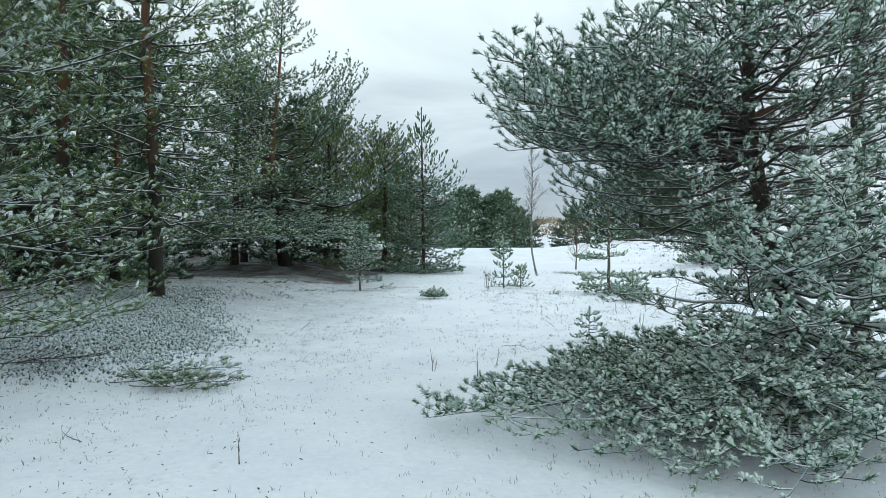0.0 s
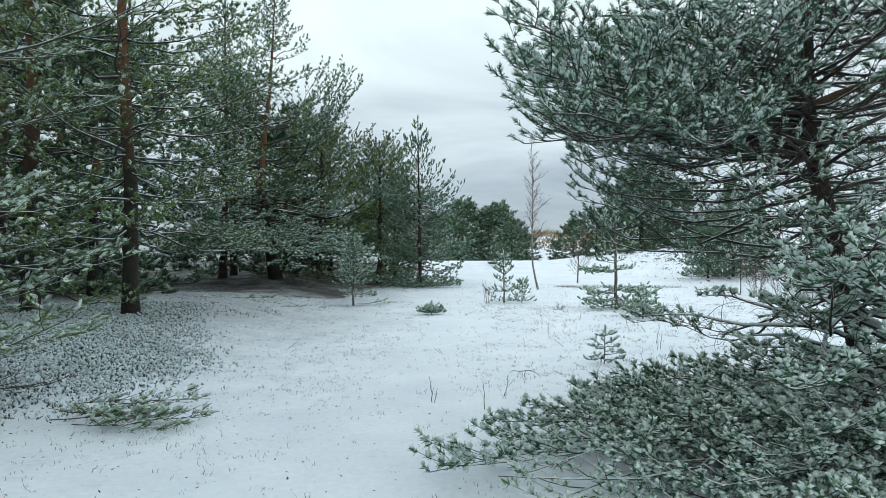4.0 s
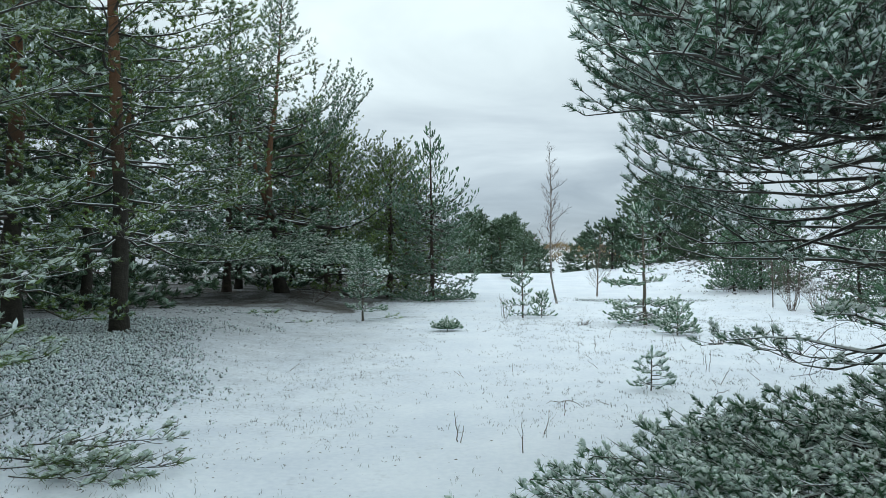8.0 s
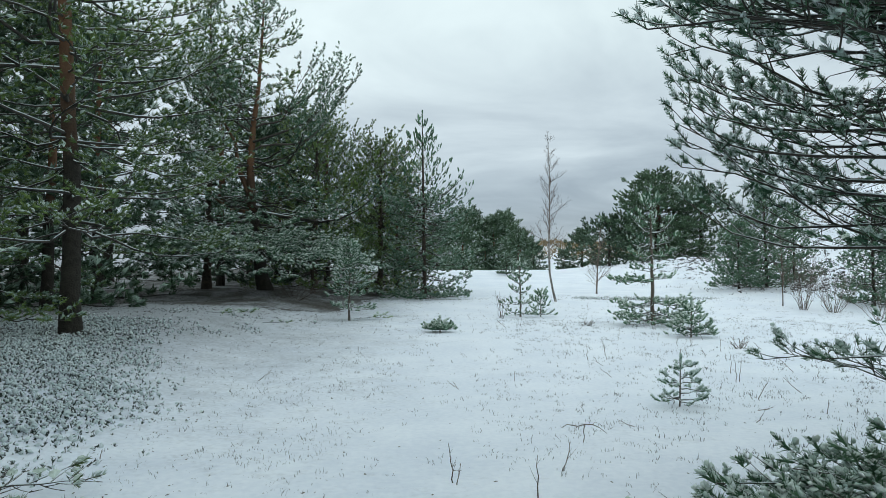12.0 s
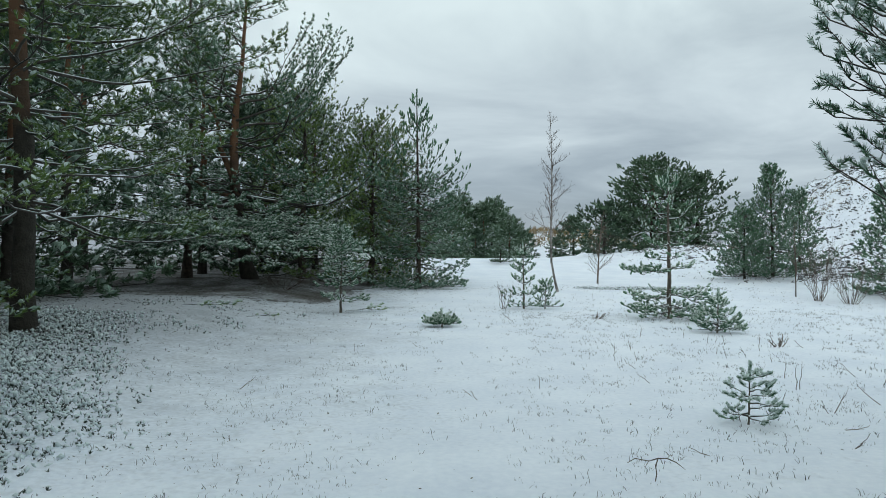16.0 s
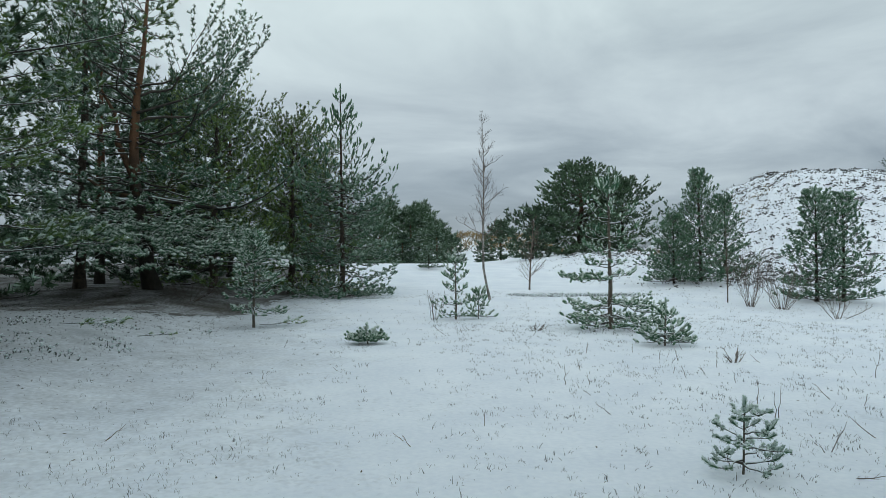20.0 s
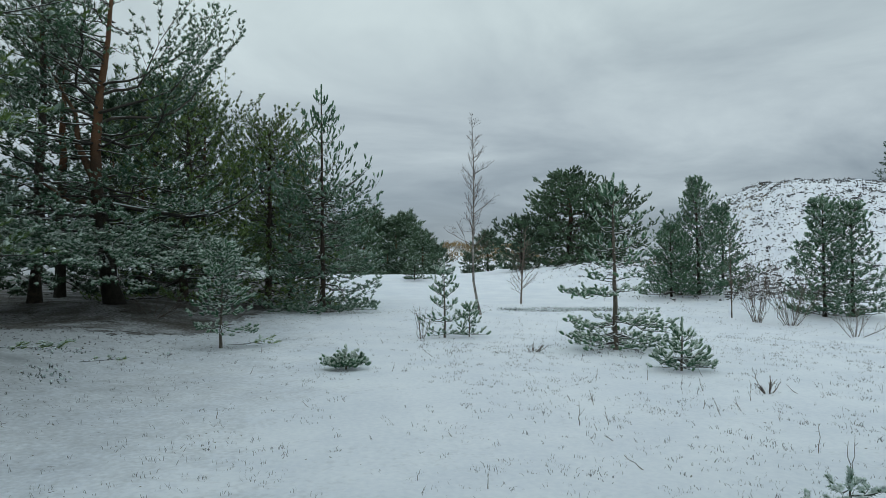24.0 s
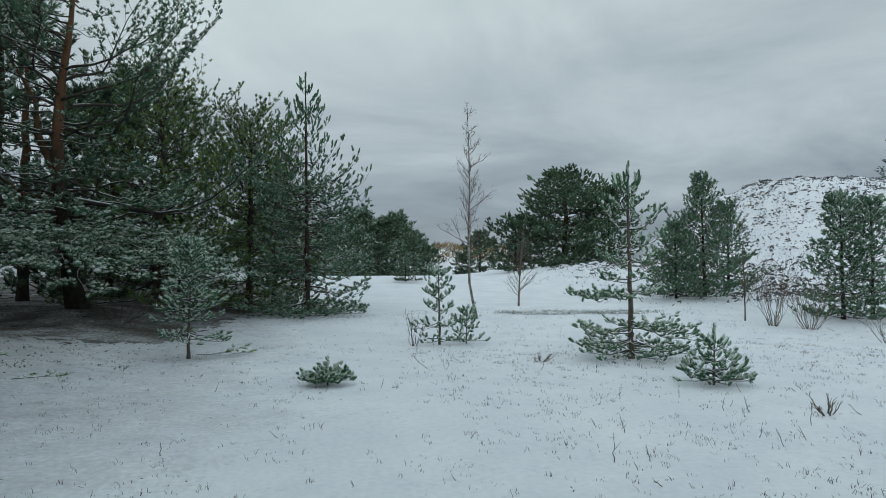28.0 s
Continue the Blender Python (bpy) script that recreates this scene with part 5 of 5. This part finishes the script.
rng = np.random.default_rng(80)
near = sprinkle(rng, 9500, -5, 9, 2.0, 14, lambda x, y: (0.12 + 0.8 * patchy(x, y) ** 2) * off_track(x, y))
blades(rng, near, 4, 0.042, 0.0055, STRAW, "sparse_grass", "short dry grass blades sticking through thin snow", "grass")
mid = sprinkle(rng, 7000, -6, 15, 14, 32, lambda x, y: (0.08 + 0.85 * patchy(x, y) ** 2) * off_track(x, y))
blades(rng, mid, 4, 0.05, 0.006, STRAW, "sparse_grass", "short dry grass blades sticking through thin snow", "grass")


tuft = sprinkle(rng, 11000, -5.0, 11, 9.0, 24, lambda x, y: (0.3 + 0.7 * smooth(-0.5, 2.0, x)) * patchy(x, y, 2.6) ** 3 * off_track(x, y))
blades(rng, tuft, 5, 0.05, 0.006, TUSSOCK, "grass_tuft", "dark tufts of dead grass poking through snow", "grass")


def specks(rng, p, size, material, name, label, category="litter"):
    """Fallen needles, cone scales and leaves: little curled chips."""
    n = len(p)
    a = unit(rng.normal(size=(n, 3)) * np.array((1, 1, 0.35)))
    v, f = lumps(rng, p + UP * 0.006, a, size * (0.4 + 1.2 * rng.random((n, 1)) ** 2) * np.array((1.0, 0.45, 0.3)), False)
    return tagged(new(name, mesh_of(name, v, [(f, 0)], [material])), label, category, kind="stuff")


chips = sprinkle(rng, 4200, -7, 10, 2.0, 30, lambda x, y: 0.1 + 0.5 * smooth(1.5, -4, x) + 0.25 * patchy(x, y, 1.4))
chips = np.concatenate((chips, sprinkle(rng, 2400, -6, 0.4, 2.0, 11, lambda x, y: smooth(0.4, -2.5, x) * (0.3 + 0.7 * patchy(x, y, 1.7)))))
specks(rng, chips, 0.012, LITTER, "forest_litter", "dark leaf scraps and cone bits on the snow")
under = sprinkle(rng, 5000, -22, -1.5, 13, 40, lambda x, y: smooth(-3.2, -6.0, x - 0.16 * (y - 22)) * (0.5 + 0.5 * patchy(x, y, 2)))
specks(rng, under, 0.026, LITTER, "needle_litter", "brown needle litter under the pines")


# Dark floor sheet: needles and thin snow, with the crowns' shade in its colour.
fx, fy = np.meshgrid(np.arange(-26, -1, 0.13), np.arange(16, 44, 0.13))
wild = 0.25 * patchy(fx, fy, 1.1) + 0.35 * patchy(fx + 3, fy, 3.1) + 0.4 * patchy(fx, fy + 7, 6.3)
floor_keep = smooth(-2.0, -5.2, fx - 0.12 * (fy - 22)) * smooth(18.5, 26.5, fy - 0.25 * (fx + 6)) + 0.35 * (wild - 0.5) + 0.12 * (np.random.default_rng(78).random(fx.shape) - 0.5) > 0.66
fk = np.argwhere(floor_keep[:-1, :-1])
fi = fk[:, 0] * fx.shape[1] + fk[:, 1]
floor_rng = np.random.default_rng(77)
floor_v = np.stack((fx + 0.05 * floor_rng.normal(size=fx.shape), fy + 0.05 * floor_rng.normal(size=fx.shape), np.zeros_like(fx)), -1).reshape(-1, 3)
floor_v[:, 2] = land(floor_v[:, 0], floor_v[:, 1]) + 0.005 + 0.006 * floor_rng.random(len(floor_v))
used, back = np.unique(np.stack((fi, fi + 1, fi + fx.shape[1] + 1, fi + fx.shape[1]), -1), return_inverse=True)
wood_floor = new("forest_floor", mesh_of("forest_floor", floor_v[used], [(back.reshape(-1, 4), 0)], [SHADED_FLOOR], True))
tagged(wood_floor, "needle-strewn forest floor dusted with thin snow", "forest floor", kind="structure")

# chips in the floor's shaded colour, strewn to dissolve the dark sheet's edge
floor_chips = sprinkle(rng, 16000, -24, -1.5, 15, 42, lambda x, y: smooth(-2.4, -4.6, x - 0.10 * (y - 22)) * smooth(17.5, 22.5, y - 0.35 * (x + 6)) * (0.25 + 0.75 * patchy(x, y, 1.9)))
specks(rng, floor_chips, 0.03, SHADED_FLOOR, "bare_forest_floor", "brown needle floor bare of snow under the pines", "forest floor")


def carpet(rng, spots, n, reach, name, label):
    """Shed needles lying about the feet of the pines where little snow has fallen."""
    x0, y0 = np.array(spots).T
    j = rng.integers(0, len(x0), n)
    a, r = rng.random(n) * 6.283, reach * 0.62 * np.abs(rng.normal(size=n))
    x, y = x0[j] + np.cos(a) * r, y0[j] + np.sin(a) * r
    p = np.stack((x, y, land(x, y) + 0.004 + 0.02 * rng.random(n)), -1)
    b = rng.random(n) * 6.283
    d = np.stack((np.cos(b), np.sin(b), rng.normal(size=n) * 0.12), -1)
    w = np.stack((-np.sin(b), np.cos(b), rng.normal(size=n) * 0.2), -1)
    ln = (0.04 + 0.06 * rng.random(n))[:, None]
    v = np.stack((p - w * ln * 0.06, p + w * ln * 0.06, p + d * ln), 1).reshape(-1, 3)
    return tagged(new(name, mesh_of(name, v, [(np.arange(3 * n).reshape(-1, 3), 0)], [LITTER])), label, "litter", kind="stuff")


carpet(rng, ((-6.6, 15.2), (-9.0, 15.6), (-7.3, 8.1), (-10.2, 20.5)), 16000, 2.6, "needle_carpet", "shed pine needles on bare ground under pines")
carpet(rng, ((-6.67, 28.1), (-6.0, 26.6), (-9.1, 28.8), (-8.2, 26.4), (-4.7, 31.2), (-2.9, 32.0), (-0.9, 30.3), (-9.5, 24.5), (-4.6, 28.4)), 30000, 2.9, "needle_carpet", "shed pine needles on bare ground under pines")


def heath(seed, p, name, label, snow, tall=0.05):
    """Low frosted plants: rosettes of small leaves with snow caught between them."""
    rng = np.random.default_rng(seed)
    n = len(p)
    d = unit(UP + rng.normal(size=(n, 3)) * 0.45)
    h = Heap()
    h.add(*needles(rng, p - UP * 0.01, d, tall * (0.5 + rng.random(n)), 5, 0.029, 0.0145, 1.0)[:2], 0)
    top = tagged(new(name, h.mesh(name, [HEATH])), label, "low plants", kind="stuff")
    sel = rng.random(n) < snow
    g = Heap()
    k = int(sel.sum())
    g.add(*lumps(rng, p[sel] + UP * tall * 0.8 + rng.normal(size=(k, 3)) * 0.02, d[sel] + rng.normal(size=(k, 3)), 0.024 * (0.4 + rng.random((k, 1))) * np.array((1.3, 1, 0.55)), False))
    tagged(part("snow", g.mesh("snow", [SNOW_CLUMP], True), top), kind="stuff")


cover = sprinkle(rng, 38000, -10, -2.6, 7.4, 17.5, lambda x, y: smooth(-2.3, -4.0, x + np.where(y > 10.5, 0.42, 0.22) * np.abs(y - 10.5) + 0.7 * patchy(x, y, 1.3)) * smooth(7.2, 8.6, y) * (0.45 + 0.55 * patchy(x, y, 2.2)))
heath(81, cover, "heath_patch", "frosted carpet of low dark evergreen plants", 0.95, 0.035)
cover2 = sprinkle(rng, 3600, 4.6, 11.2, 28.2, 31.6, lambda x, y: smooth(1.0, 0.5, ((x - 7.8) / 3.2) ** 2 + ((y - 30) / 1.3) ** 2) * (0.3 + 0.7 * patchy(x, y, 2)))
heath(82, cover2, "heath_patch", "dark patch of low frosted plants on the rise", 0.45, 0.07)
cover3 = sprinkle(rng, 3000, -9, -3.2, 16.5, 21, lambda x, y: 0.6 * smooth(0.6, 0.95, patchy(x, y, 1.6)))
heath(83, cover3, "heath_patch", "small tufts of frosted plants near the wood", 0.6)

slope = sprinkle(rng, 52000, 10, 48, 31.5, 52, lambda x, y: smooth(10, 17, x) * (0.10 + 0.7 * patchy(x, y, 2.3) ** 2 * patchy(x + 5, y, 0.9)) * smooth(31, 34, y))
blades(rng, slope, 2, 0.11, 0.03, TUSSOCK, "dune_tussocks", "dark tussocks showing through snow on the dune", "dune grass")
mats = sprinkle(rng, 76000, 12, 48, 32, 52, lambda x, y: smooth(12, 18, x) * (0.2 + 0.6 * smooth(0.35, 0.9, patchy(x, y, 2.3))) * (0.3 + 0.7 * patchy(x + 3, 1.6 * y, 1.1)))
specks(rng, mats, 0.11, TUSSOCK, "dune_mats", "dark flattened grass mats on the snowy dune", "dune grass")
crest = sprinkle(rng, 1500, 17, 30, 44, 49, lambda x, y: 0.5 * smooth(30, 22, x))
blades(rng, crest, 5, 0.15, 0.03, OCHRE, "crest_grass", "ochre grass along the dune's crest", "dune grass")
beyond = sprinkle(rng, 2800, 14, 40, 108, 130, lambda x, y: (land(x, y) > 3.6) * (0.25 + 0.7 * patchy(x, y, 0.6)))
blades(rng, beyond, 4, 0.8, 0.12, OCHRE, "far_dune_grass", "ochre grass on far snow-streaked dunes", "dune grass")
